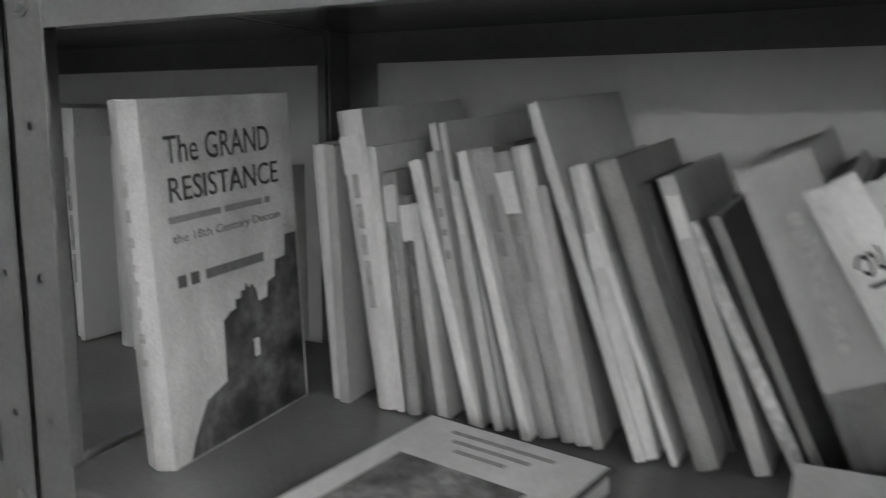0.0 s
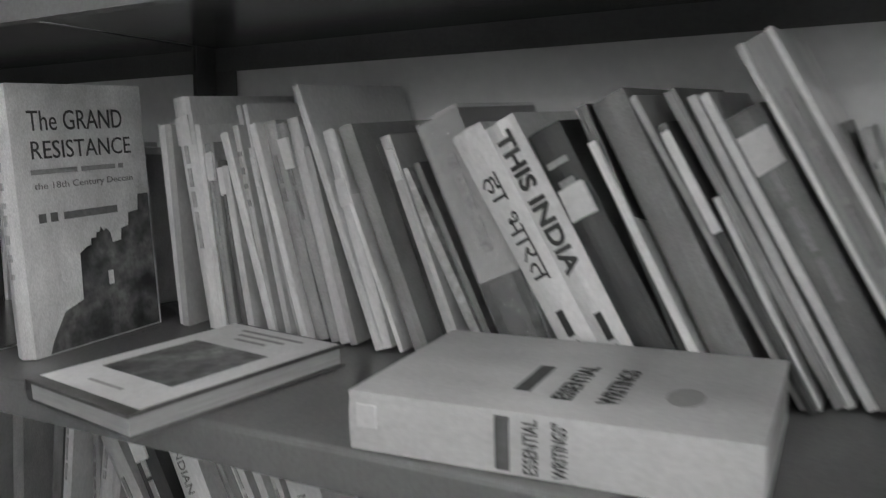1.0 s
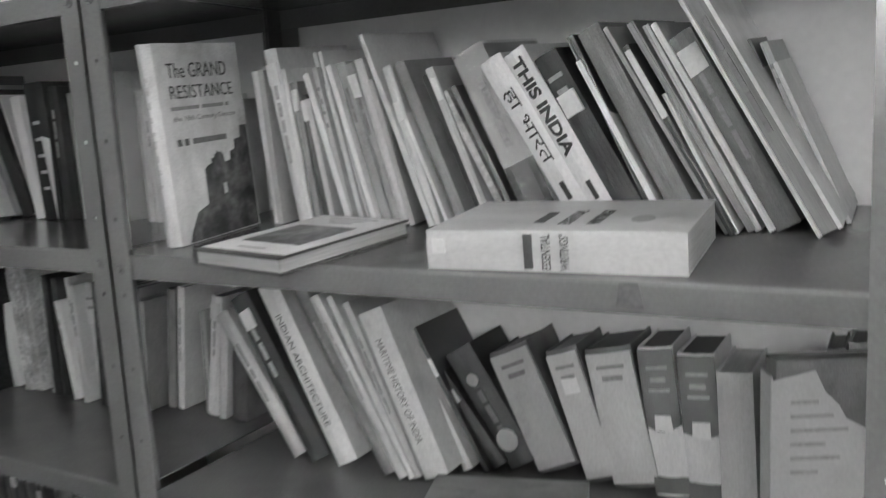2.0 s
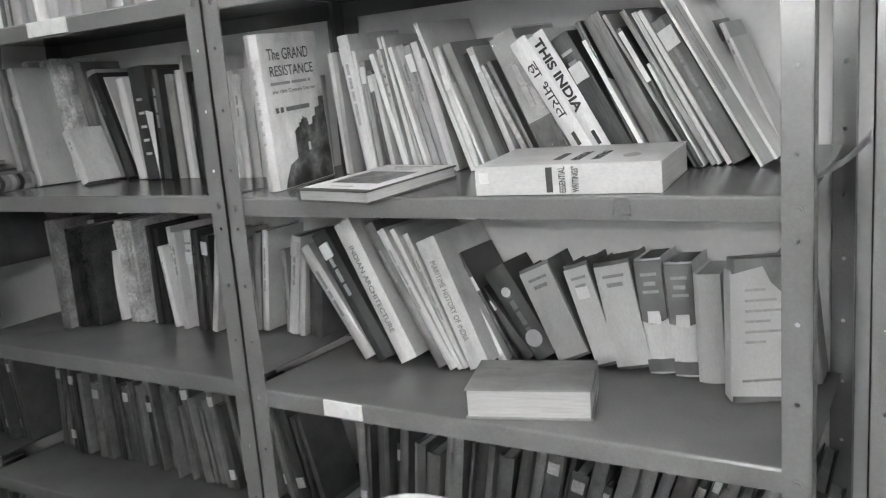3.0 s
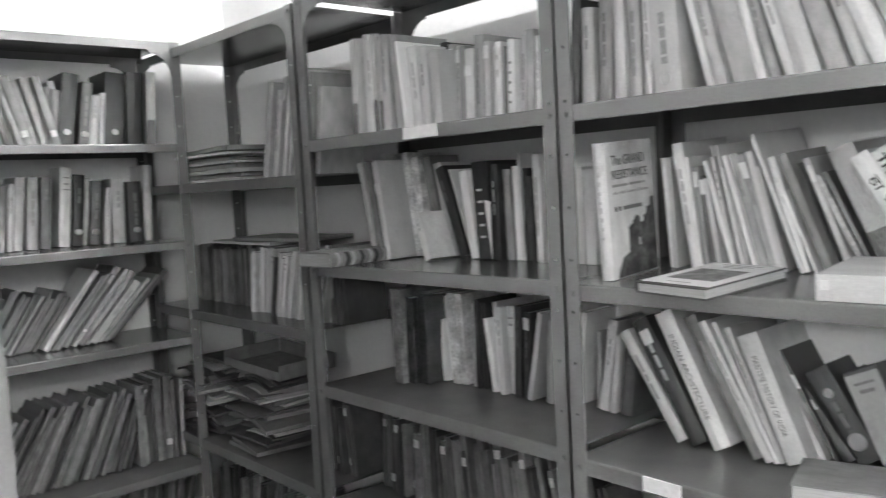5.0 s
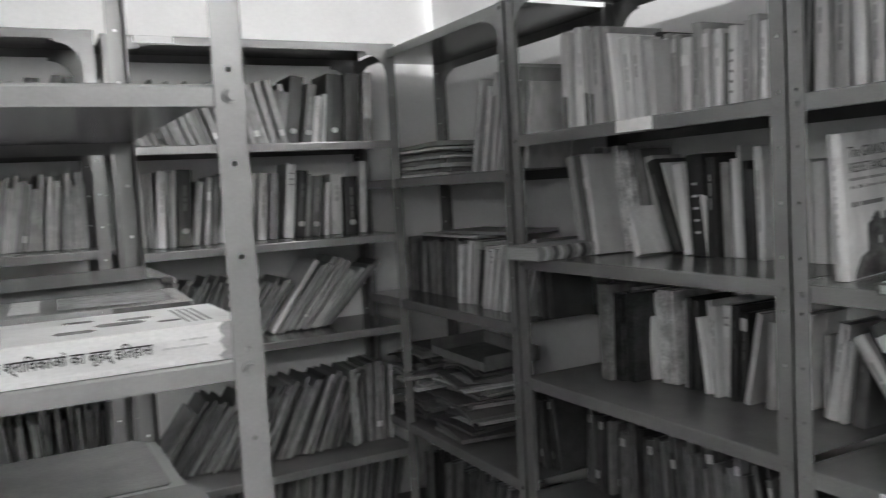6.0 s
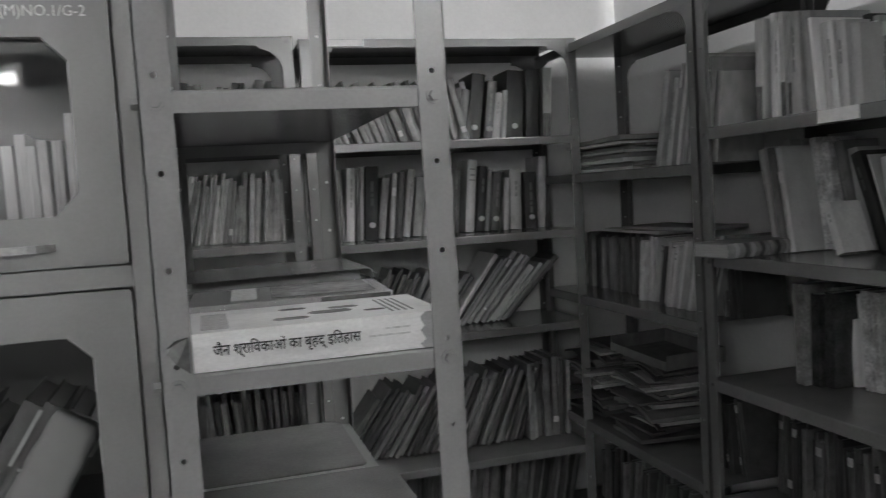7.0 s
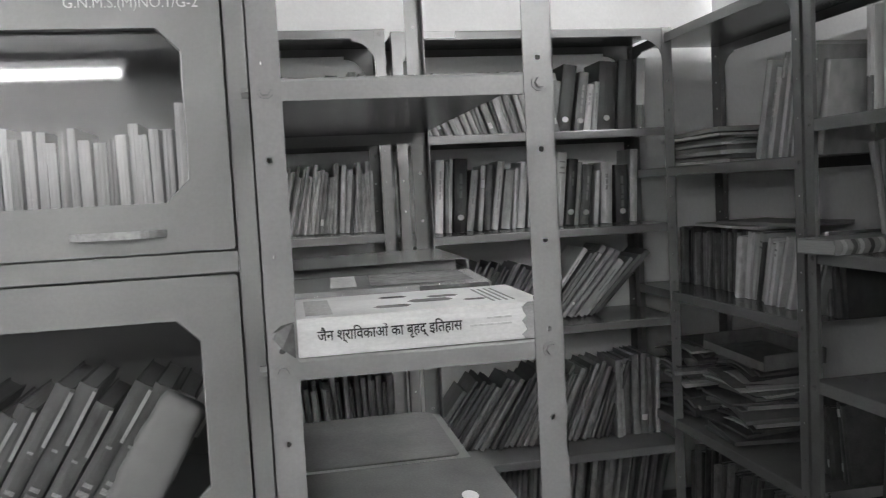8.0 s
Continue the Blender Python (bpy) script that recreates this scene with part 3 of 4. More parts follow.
bk(B2, -0.856, 7.5, 0.023, 0.296, 0.49, 0.260, kind='glossy')
bk(B2, -0.832, 7.5, 0.023, 0.277, 0.40, 0.270, kind='glossy')
bk(B2, -0.807, 6.4, 0.025, 0.296, 0.66, 0.260, kind='glossy')
bk(B2, -0.781, 6.4, 0.025, 0.281, 0.62, 0.270, kind='glossy')
bk(B2, -0.726, 11.3, 0.032, 0.283, 0.29, 0.260)
bk(B2, -0.692, 11.3, 0.032, 0.262, 0.45, 0.270)
bk(B2, -0.622, 19.7, 0.032, 0.256, 0.16, 0.260)
bk(B2, -0.584, 18.4, 0.004, 0.252, 0.55, 0.260)
bk(B2, -0.579, 8.1, 0.025, 0.233, 0.80, 0.260)
bk(B2, -0.553, 4.6, 0.010, 0.230, 0.75, 0.260)
bk(B2, -0.542, 3.7, 0.052, 0.253, 0.14, 0.260, bars=5)
bk(B2, -0.489, 0.5, 0.025, 0.244, 0.12, 0.260, bars=-2)
bk(B2, -0.456, 1.3, 0.025, 0.230, 0.35, 0.260)
bk(B2, -0.426, 1.5, 0.020, 0.237, 0.65, 0.260)
bk(B2, -0.405, 1.4, 0.011, 0.267, 0.50, 0.260)
bk(B2, -0.393, 0.5, 0.017, 0.230, 0.05, 0.260)
bk(B2, -0.374, 0.5, 0.017, 0.210, 0.13, 0.270)
bk(B2, -0.346, 1.4, 0.022, 0.261, 0.65, 0.260)
bk(B2, -0.322, -0.3, 0.007, 0.230, 0.75, 0.260)
bk(B1, -0.888, -2.0, 0.026, 0.270, 0.60, 0.130, kind='wrapped')
bk(B1, -0.848, -0.5, 0.024, 0.279, 0.56, 0.130)
bk(B1, -0.823, -0.5, 0.024, 0.259, 0.58, 0.140)
bk(B1, -0.785, 1.0, 0.016, 0.269, 0.49, 0.130, kind='wrapped')
bk(B1, -0.768, 1.0, 0.016, 0.257, 0.53, 0.140, kind='wrapped')
bk(B1, -0.750, 0.0, 0.032, 0.261, 0.38, 0.130)
bk(B1, -0.697, 4.1, 0.031, 0.253, 0.35, 0.130)
bk(B1, -0.657, 6.0, 0.009, 0.235, 0.65, 0.130)
bk(B1, -0.647, 5.0, 0.025, 0.218, 0.48, 0.130)
bk(B1, -0.621, 5.0, 0.025, 0.215, 0.52, 0.140)
bk(B1, -0.595, 2.4, 0.029, 0.209, 0.43, 0.130)
bk(B1, -0.565, 2.4, 0.029, 0.196, 0.39, 0.140)
bk(B1, -0.608, -2.2, 0.031, 0.222, 0.14, 0.200, bars=8)
bk(B1, -0.576, -3.5, 0.020, 0.213, 0.37, 0.200, tag='top')
bk(B1, -0.554, -3.5, 0.020, 0.206, 0.43, 0.210, tag='top')
bk(B1, -0.528, -2.1, 0.024, 0.201, 0.30, 0.200)
bk(B1, -0.503, -1.9, 0.029, 0.190, 0.45, 0.200)
bk(B1, -0.472, -1.9, 0.032, 0.218, 0.35, 0.200)
bk(B1, -0.439, -1.8, 0.018, 0.199, 0.42, 0.200)
bk(B1, -0.420, -1.8, 0.018, 0.185, 0.43, 0.210)
bk(B1, -0.401, -1.5, 0.020, 0.192, 0.51, 0.200)
bk(B1, -0.379, -1.5, 0.020, 0.179, 0.26, 0.210)
bk(B1, -0.357, -2.3, 0.021, 0.190, 0.50, 0.200, bars=5)
bk(B1, -0.335, -2.8, 0.020, 0.198, 0.40, 0.200)
bk(B1, -0.314, -2.7, 0.025, 0.206, 0.35, 0.200)
bk(B1, -0.287, -2.3, 0.018, 0.189, 0.55, 0.200)
bk(B3, -0.803, 1.8, 0.018, 0.258, 0.30, 0.150)
bk(B3, -0.784, -1.0, 0.031, 0.261, 0.29, 0.150, kind='glossy')
bk(B3, -0.752, -1.0, 0.031, 0.237, 0.17, 0.160, kind='glossy')
bk(B3, -0.721, -1.0, 0.031, 0.242, 0.06, 0.170, kind='glossy')
bk(B3, -0.737, 4.6, 0.032, 0.247, 0.40, 0.235)
bk(B3, -0.691, 5.9, 0.021, 0.243, 0.77, 0.235)
bk(B3, -0.669, 5.9, 0.021, 0.236, 0.62, 0.245)
bk(B3, -0.646, 2.7, 0.024, 0.247, 0.60, 0.235, kind='glossy')
bk(B3, -0.620, 2.7, 0.024, 0.245, 0.54, 0.245, kind='glossy')
bk(B3, -0.576, -0.5, 0.016, 0.225, 0.40, 0.235)
bk(B3, -0.556, -0.5, 0.017, 0.235, 0.05, 0.235)
bk(B3, -0.538, -0.5, 0.017, 0.228, 0.16, 0.245)
bk(B3, -0.491, 7.8, 0.016, 0.190, 0.70, 0.235)
bk(B3, -0.474, 3.2, 0.014, 0.234, 0.60, 0.235)
bk(B3, -0.459, 1.4, 0.016, 0.223, 0.55, 0.235)
bk(B3, -0.441, 1.5, 0.025, 0.225, 0.50, 0.235, bars=3)
bk(B3, -0.413, -2.9, 0.021, 0.230, 0.16, 0.235)
bk(B3, -0.391, -2.9, 0.021, 0.216, 0.16, 0.245)
bk(B3, -0.368, -11.7, 0.016, 0.224, 0.45, 0.235)
bk(B3, -0.314, -4.3, 0.024, 0.203, 0.40, 0.235)
bk(A1, -0.176, -4.7, 0.025, 0.243, 0.20, 0.200)
bk(A1, -0.138, -1.7, 0.031, 0.220, 0.50, 0.200)
bk(A1, -0.099, -2.1, 0.033, 0.253, 0.45, 0.200)
bk(A1, -0.056, 0.0, 0.026, 0.259, 0.65, 0.200)
bk(A1, -0.021, 0.7, 0.028, 0.230, 0.45, 0.200)
bk(A1, 0.014, 0.7, 0.020, 0.260, 0.60, 0.200)
bk(A1, 0.051, 3.6, 0.060, 0.219, 0.50, 0.200, tag='low')
bk(A1, 0.160, 14.6, 0.017, 0.205, 0.80, 0.200)
bk(A1, 0.178, 13.7, 0.026, 0.236, 0.45, 0.200)
bk(A1, 0.213, 15.6, 0.047, 0.202, 0.48, 0.200)
bk(A1, 0.263, 14.2, 0.017, 0.212, 0.70, 0.200)
bk(A1, 0.285, 15.4, 0.021, 0.224, 0.40, 0.200)
bk(A1, 0.314, 17.3, 0.023, 0.237, 0.70, 0.200)
bk(A1, 0.343, 17.1, 0.040, 0.209, 0.52, 0.200)
bk(A1, 0.394, 18.9, 0.034, 0.203, 0.48, 0.200)
bk(A1, 0.437, 19.9, 0.023, 0.252, 0.60, 0.200)
bk(A1, 0.473, 22.2, 0.032, 0.219, 0.80, 0.200)
bk(A1, 0.515, 23.1, 0.040, 0.258, 0.60, 0.200)
bk(A1, 0.567, 23.8, 0.038, 0.254, 0.65, 0.200)
bk(A1, 0.610, 23.3, 0.037, 0.223, 0.60, 0.200)
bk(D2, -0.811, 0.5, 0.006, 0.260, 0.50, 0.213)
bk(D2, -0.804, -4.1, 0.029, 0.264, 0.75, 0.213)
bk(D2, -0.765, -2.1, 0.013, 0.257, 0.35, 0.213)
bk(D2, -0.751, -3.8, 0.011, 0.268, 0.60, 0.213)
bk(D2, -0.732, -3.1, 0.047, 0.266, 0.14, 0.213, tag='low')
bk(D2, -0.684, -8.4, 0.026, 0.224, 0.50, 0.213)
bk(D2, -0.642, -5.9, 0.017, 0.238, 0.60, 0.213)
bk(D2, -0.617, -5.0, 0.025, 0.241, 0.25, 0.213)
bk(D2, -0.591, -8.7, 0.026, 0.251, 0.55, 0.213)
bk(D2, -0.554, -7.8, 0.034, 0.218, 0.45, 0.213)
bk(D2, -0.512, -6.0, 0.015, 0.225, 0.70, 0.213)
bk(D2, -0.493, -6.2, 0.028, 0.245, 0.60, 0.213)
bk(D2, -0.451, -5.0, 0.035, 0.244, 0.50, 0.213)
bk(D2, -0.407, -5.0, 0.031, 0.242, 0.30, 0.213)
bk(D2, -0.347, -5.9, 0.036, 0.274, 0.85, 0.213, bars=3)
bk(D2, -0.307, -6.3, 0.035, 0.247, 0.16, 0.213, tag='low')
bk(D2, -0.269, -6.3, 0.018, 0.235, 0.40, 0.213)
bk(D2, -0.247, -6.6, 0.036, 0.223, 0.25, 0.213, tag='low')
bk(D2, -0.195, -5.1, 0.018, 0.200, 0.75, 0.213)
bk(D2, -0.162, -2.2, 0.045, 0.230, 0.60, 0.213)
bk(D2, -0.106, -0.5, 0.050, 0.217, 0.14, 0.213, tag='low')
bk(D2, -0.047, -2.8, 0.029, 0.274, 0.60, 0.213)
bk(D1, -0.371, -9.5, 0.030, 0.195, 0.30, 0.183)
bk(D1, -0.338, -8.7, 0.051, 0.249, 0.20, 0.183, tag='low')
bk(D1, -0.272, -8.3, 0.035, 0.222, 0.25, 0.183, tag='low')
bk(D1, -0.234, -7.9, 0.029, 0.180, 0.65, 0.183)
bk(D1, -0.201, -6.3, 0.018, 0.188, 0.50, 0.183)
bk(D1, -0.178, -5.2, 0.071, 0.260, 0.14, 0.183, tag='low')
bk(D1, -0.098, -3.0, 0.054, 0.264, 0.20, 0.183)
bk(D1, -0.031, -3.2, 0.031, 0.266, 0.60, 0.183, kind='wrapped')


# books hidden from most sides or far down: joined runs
def joined_run(name, m, z, u0, u1, y, seed, lean=(0, 0), height=(0.18, 0.25), thick=(0.012, 0.03), label=""):
    rng = random.Random(seed)
    bm, pages = bmesh.new(), bmesh.new()
    u = u0
    while u < u1:
        f = (u - u0) / (u1 - u0)
        th, h = rng.uniform(*thick), rng.uniform(*height)
        ln = radians(lean[0] * (1 - f) + lean[1] * f + rng.uniform(-2, 2))
        dep = h * rng.uniform(0.6, 0.72)
        place = pose(u, y + rng.uniform(-0.015, 0.02), z + max(0.0, th * math.sin(-ln)) + 0.0006, 0, -math.degrees(ln), 0)
        for target, shape in ((bm, 0), (pages, 1)):
            one = bmesh.new()
            if shape == 0:
                add_prism(one, cover_outline(th, dep, 0.0016, th * 0.12), 0, h)
            else:
                add_box(one, (0.0018, 0.006, 0.002), (th - 0.0018, dep - 0.003, h - 0.003))
            bmesh.ops.transform(one, matrix=place, verts=one.verts)
            tmp = bpy.data.meshes.new("tmp")
            one.to_mesh(tmp)
            one.free()
            target.from_mesh(tmp)
            bpy.data.meshes.remove(tmp)
        u += th / max(math.cos(ln), 0.35) + 0.0015
    root = new(name)
    root.matrix_world = m
    tagged(root, label or "assorted dark books packed on a low shelf, deepened for shade", "books", kind="stuff")
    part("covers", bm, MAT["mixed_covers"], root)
    part("page_blocks", pages, MAT["mixed_pages"], root)


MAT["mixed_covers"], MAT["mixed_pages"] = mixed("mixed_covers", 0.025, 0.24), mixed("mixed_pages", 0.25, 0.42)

run_of_books(M_MAIN, 0.44, 0.02, 0.83, 0.2, 11, (-2, -25), (0.17, 0.25), (0.012, 0.032), tones=(0.03, 0.2), joined="row of dark books leaning on a low shelf, deepened for shade")
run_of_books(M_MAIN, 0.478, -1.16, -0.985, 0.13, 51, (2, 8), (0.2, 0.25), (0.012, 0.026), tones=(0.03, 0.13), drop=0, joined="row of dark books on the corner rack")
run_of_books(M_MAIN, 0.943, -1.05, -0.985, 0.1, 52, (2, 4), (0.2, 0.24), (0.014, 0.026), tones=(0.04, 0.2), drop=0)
run_of_books(M_MAIN, 0.455, -0.93, -0.06, 0.18, 12, (-4, 14), (0.17, 0.25), (0.008, 0.03), tones=(0.03, 0.2), joined="row of assorted dark books on a low shelf, deepened for shade")
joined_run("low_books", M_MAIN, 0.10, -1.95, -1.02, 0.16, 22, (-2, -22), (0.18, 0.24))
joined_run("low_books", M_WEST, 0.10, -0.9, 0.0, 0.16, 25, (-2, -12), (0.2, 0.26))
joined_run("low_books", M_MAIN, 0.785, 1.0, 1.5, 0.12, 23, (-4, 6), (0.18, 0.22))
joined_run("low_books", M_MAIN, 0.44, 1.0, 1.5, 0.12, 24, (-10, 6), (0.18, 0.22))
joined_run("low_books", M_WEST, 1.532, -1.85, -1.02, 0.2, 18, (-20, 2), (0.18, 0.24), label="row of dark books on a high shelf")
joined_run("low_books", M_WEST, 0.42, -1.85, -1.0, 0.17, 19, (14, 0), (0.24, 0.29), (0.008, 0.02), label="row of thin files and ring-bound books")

run_of_books(M_WEST, 1.525, -0.90, -0.28, 0.19, 13, (28, 10), (0.2, 0.25), (0.014, 0.032), tones=(0.08, 0.3), depth=0.34, joined="row of dark books leaning on a high shelf")
run_of_books(M_WEST, 0.85, -0.88, -0.47, 0.19, 14, (-22, -36), (0.20, 0.25), (0.007, 0.016), tones=(0.06, 0.3), depth=0.34, joined="row of thin booklets leaning on a shelf")
run_of_books(M_WEST, 0.85, -0.45, -0.20, 0.15, 34, (-38, -46), (0.25, 0.32), (0.010, 0.024), tones=(0.15, 0.5), depth=0.34)
joined_run("leaning_files", M_WEST, 0.385, -0.90, -0.20, 0.16, 15, (-38, -20), (0.27, 0.32), (0.009, 0.02), label="row of thin files leaning on a low shelf")
run_of_books(M_WEST, 0.385, -0.16, 0.0, 0.16, 16, (0, 0), (0.28, 0.31), (0.014, 0.03), tones=(0.1, 0.35), depth=0.34, joined="row of tall grey files on a low shelf")
run_of_books(M_WEST, 1.21, -1.40, -1.02, 0.2, 17, (-16, -1), (0.2, 0.25), (0.009, 0.018), tones=(0.15, 0.55), depth=0.34, joined="row of thin pale booklets on a shelf")
run_of_books(M_MAIN, 1.384, -1.30, -1.03, 0.08, 20, (-16, -9), (0.23, 0.31), (0.012, 0.03), tones=(0.15, 0.5), drop=0)
joined_run("corner_books", M_MAIN, 0.943, -1.98, -1.52, 0.16, 21, (-2, -6), (0.19, 0.22), (0.01, 0.022), label="row of worn booklets on the corner rack")
run_of_books(M_MAIN, 0.943, -1.50, -1.06, 0.10, 41, (-8, -20), (0.19, 0.22), (0.013, 0.026), tones=(0.3, 0.75), drop=0)
for u, th, h, tone in ((-0.268, 0.024, 0.222, 0.5), (-0.242, 0.02, 0.214, 0.58), (-0.22, 0.026, 0.224, 0.45), (-0.192, 0.03, 0.218, 0.55), (-0.16, 0.03, 0.21, 0.6), (-0.127, 0.024, 0.2, 0.4)):
    bk(B2, u, 0.5, th, h, tone, 0.255)
bk(B2, -0.655, 20.0, 0.024, 0.130, 0.62, 0.17, "soft")

# ---- books that can be read ----
COVER = Matrix(((0, 0, 1, 0), (1, 0, 0, 0), (0, 1, 0, 0), (0, 0, 0, 1)))


def cover_print(root, th, outline, tone, name="cover_picture", mat="printed_cover", proud=0.0005, label=""):
    """A flat print on the front board: outline in metres from the spine and from the foot."""
    bm = bmesh.new()
    lo = [bm.verts.new((th + 0.0001, y, z)) for y, z in outline]
    hi = [bm.verts.new((th + proud, y, z)) for y, z in outline]
    n = len(outline)
    for k in range(n):
        bm.faces.new((lo[k], lo[(k + 1) % n], hi[(k + 1) % n], hi[k]))
    bm.faces.new(hi), bm.faces.new(lo[::-1])
    return part(name, bm, MAT[mat], root, label, tone=tone)


def bar(root, th, y0, y1, z, h, tone=0.25):
    cover_print(root, th, [(y0, z - h / 2), (y1, z - h / 2), (y1, z + h / 2), (y0, z + h / 2)], tone, "print_bar", "ink", 0.0004)


def words(root, th, body, y0, y1, z, high, tone, bold=0.0):
    lettering("cover_title", body, 0.02, y1 - y0, root, Matrix.Translation((th + 0.0005, (y0 + y1) / 2, z)) @ COVER, tone, bold, high)


GH, GD, GT = 0.264, 0.163, 0.027
grand = book(M_ASKEW @ pose(0.0155, 0.048, 1.131, 0, -0.3, 1.5), GT, GH, 0.70, GD, "cloth", 3, rng=random.Random(2))
tagged(grand, "pale hardback standing with its illustrated cover outwards", "book")
words(grand, GT, "The GRAND", 0.024, 0.135, GH * 0.868, 0.0195, 0.05)
words(grand, GT, "RESISTANCE", 0.025, 0.143, GH * 0.762, 0.0175, 0.05)
bar(grand, GT, 0.022, 0.074, GH * 0.682, 0.0048, 0.3)
bar(grand, GT, 0.079, 0.121, GH * 0.682, 0.0048, 0.3)
bar(grand, GT, 0.125, 0.131, GH * 0.682, 0.0048, 0.3)
words(grand, GT, "the 18th Century Deccan", 0.024, 0.142, GH * 0.627, 0.0085, 0.2)
bar(grand, GT, 0.025, 0.033, GH * 0.512, 0.009, 0.1)
bar(grand, GT, 0.038, 0.046, GH * 0.512, 0.009, 0.1)
bar(grand, GT, 0.053, 0.118, GH * 0.512, 0.0075, 0.16)
fort = [(.13, .004), (.16, .05), (.2, .09), (.26, .15), (.4, .18), (.41, .36), (.46, .38), (.5, .385), (.5, .41), (.54, .41), (.545, .43), (.57, .43), (.58, .45), (.6, .43), (.62, .44), (.65, .42), (.66, .38), (.73, .385),
        (.74, .43), (.8, .44), (.81, .49), (.89, .495), (.9, .56), (.985, .56), (.985, .004)]
cover_print(grand, GT, [(u * GD, v * GH) for u, v in fort], 0.085, mat="photo_print", label="dark picture of a ruined hill fort")
cover_print(grand, GT + 0.0006, [(.60 * GD, .215 * GH), (.64 * GD, .215 * GH), (.64 * GD, .27 * GH), (.60 * GD, .27 * GH)], 0.6, "picture_gateway", "ink")
for k in range(9):
    bm = bmesh.new()
    z = GH * (0.30 + 0.065 * k)
    add_box(bm, (GT * 0.42, -0.0009, z), (GT * 0.6, 0.002, z + GH * (0.02 + 0.007 * (k * 5 % 4))))
    part("spine_bar", bm, MAT["ink"], grand, tone=0.5)

# the thick pale book lying flat, spine to the front
TH, HH = 0.041, 0.263
essay = book(M_ASKEW @ pose(0.714, 0.022, 1.1308, 0, -90, 3.4), TH, HH, 0.66, 0.165, "soft", 0, rng=random.Random(4))
tagged(essay, "thick pale hardback lying flat at the shelf edge", "book")
for body, f in (("ESSENTIAL", 0.508), ("WRITINGS\"", 0.438)):
    lettering("spine_title", body, 0.02, TH * 0.86, essay, Matrix.Translation((TH * 0.5, -0.0008, HH * f)) @ UPRIGHT, 0.05, 0.0003, 0.0095)
    words(essay, TH, body.replace("\"", ""), 0.032, 0.104, HH * (0.475 if f > 0.5 else 0.365), 0.013, 0.05, 0.0003)
bm = bmesh.new()
add_box(bm, (TH * 0.08, -0.0012, HH * 0.578 - 0.0045), (TH * 0.92, 0.002, HH * 0.578 + 0.0045))
part("spine_bar", bm, MAT["ink"], essay, tone=0.06)
bar(essay, TH, 0.04, 0.095, HH * 0.585, 0.011, 0.06)
bm = bmesh.new()
add_box(bm, (TH * 0.42, -0.0014, HH * 0.92), (TH * 0.80, 0.002, HH * 0.975))
part("spine_label", bm, MAT["label_paper"], essay, "small white paper label")
cover_print(essay, TH, [(0.062 + 0.018 * math.cos(a * 0.6283), HH * 0.2 + 0.012 * math.sin(a * 0.6283)) for a in range(10)], 0.42, "stain", "loose_paper", 0.0002)

# the thin picture book lying flat
TH, HH, DD = 0.020, 0.214, 0.156
M_FLAT_HEAD_AWAY = Matrix(((0, 1, 0, 0), (0, 0, 1, 0), (1, 0, 0, 0), (0, 0, 0, 1)))
picture = book(M_ASKEW @ pose(0.147, -0.028, 1.1308, 0, 0, -9.0) @ M_FLAT_HEAD_AWAY, TH, HH, 0.08, DD, "cloth", 0, rng=random.Random(6))
cover_print(picture, TH, [(0.004, 0.012), (DD - 0.003, 0.012), (DD - 0.003, HH - 0.003), (0.004, HH - 0.003)], 0.62, "cover_paper", "paper_cover", 0.0003)
picture.children[1].color = (0.8, 0.8, 0.8, 1)
tagged(picture, "thin pale picture book lying flat at the shelf edge", "book")
cover_print(picture, TH, [(0.025, 0.055), (DD - 0.028, 0.055), (DD - 0.028, 0.150), (0.025, 0.150)], 0.17, mat="photo_print", label="dark printed picture")
for k in range(3):
    bar(picture, TH, 0.035 + 0.01 * k, DD - 0.035 - 0.012 * k, 0.196 - 0.012 * k, 0.005, 0.4)
bar(picture, TH, 0.05, 0.10, 0.03, 0.004, 0.4)

# the patterned thick book that sticks out over the shelf edge
M_SPINE_RIGHT = Matrix(((0, -1, 0, 0), (0, 0, 1, 0), (-1, 0, 0, 0), (0, 0, 0, 1)))
striped = book(pose(-0.782, -0.042, 1.1735, 0, 0, 6) @ M_SPINE_RIGHT, 0.038, 0.315, 0.2, 0.138, "cloth", 0, rng=random.Random(7))
tagged(striped, "thick book in striped cloth lying over the shelf edge", "book")
for k in range(11):
    bm = bmesh.new()
    z = 0.012 + 0.0275 * k
    ring = [(0.037 * s / 6, z + 0.010 * math.sin(math.pi * s / 6) + 0.004 * math.sin(k * 2.1)) for s in range(7)]
    lo = [bm.verts.new((x, -0.0006, zz)) for x, zz in ring] + [bm.verts.new((x, -0.0006, zz + 0.013)) for x, zz in ring[::-1]]
    bm.faces.new(lo)
    bmesh.ops.solidify(bm, geom=bm.faces[:], thickness=-0.0025)
    part("cloth_stripe", bm, MAT["cloth_cover"], striped, tone=0.05 if k % 2 else 0.42)

# the flat book on the shelf below, page edges to the front
M_PAGES_FRONT = Matrix(((0, 0, 1, 0), (0, -1, 0, 0), (1, 0, 0, 0), (0, 0, 0, 1)))
low = book(pose(0.363, 0.146, 0.7858, 0, 0, 16.5) @ M_PAGES_FRONT, 0.047, 0.193, 0.27, 0.143, "cloth", 0, rng=random.Random(8))
tagged(low, "thick grey hardback lying flat, page edges outwards", "book")
low.children[1].color = (0.5, 0.5, 0.5, 1)

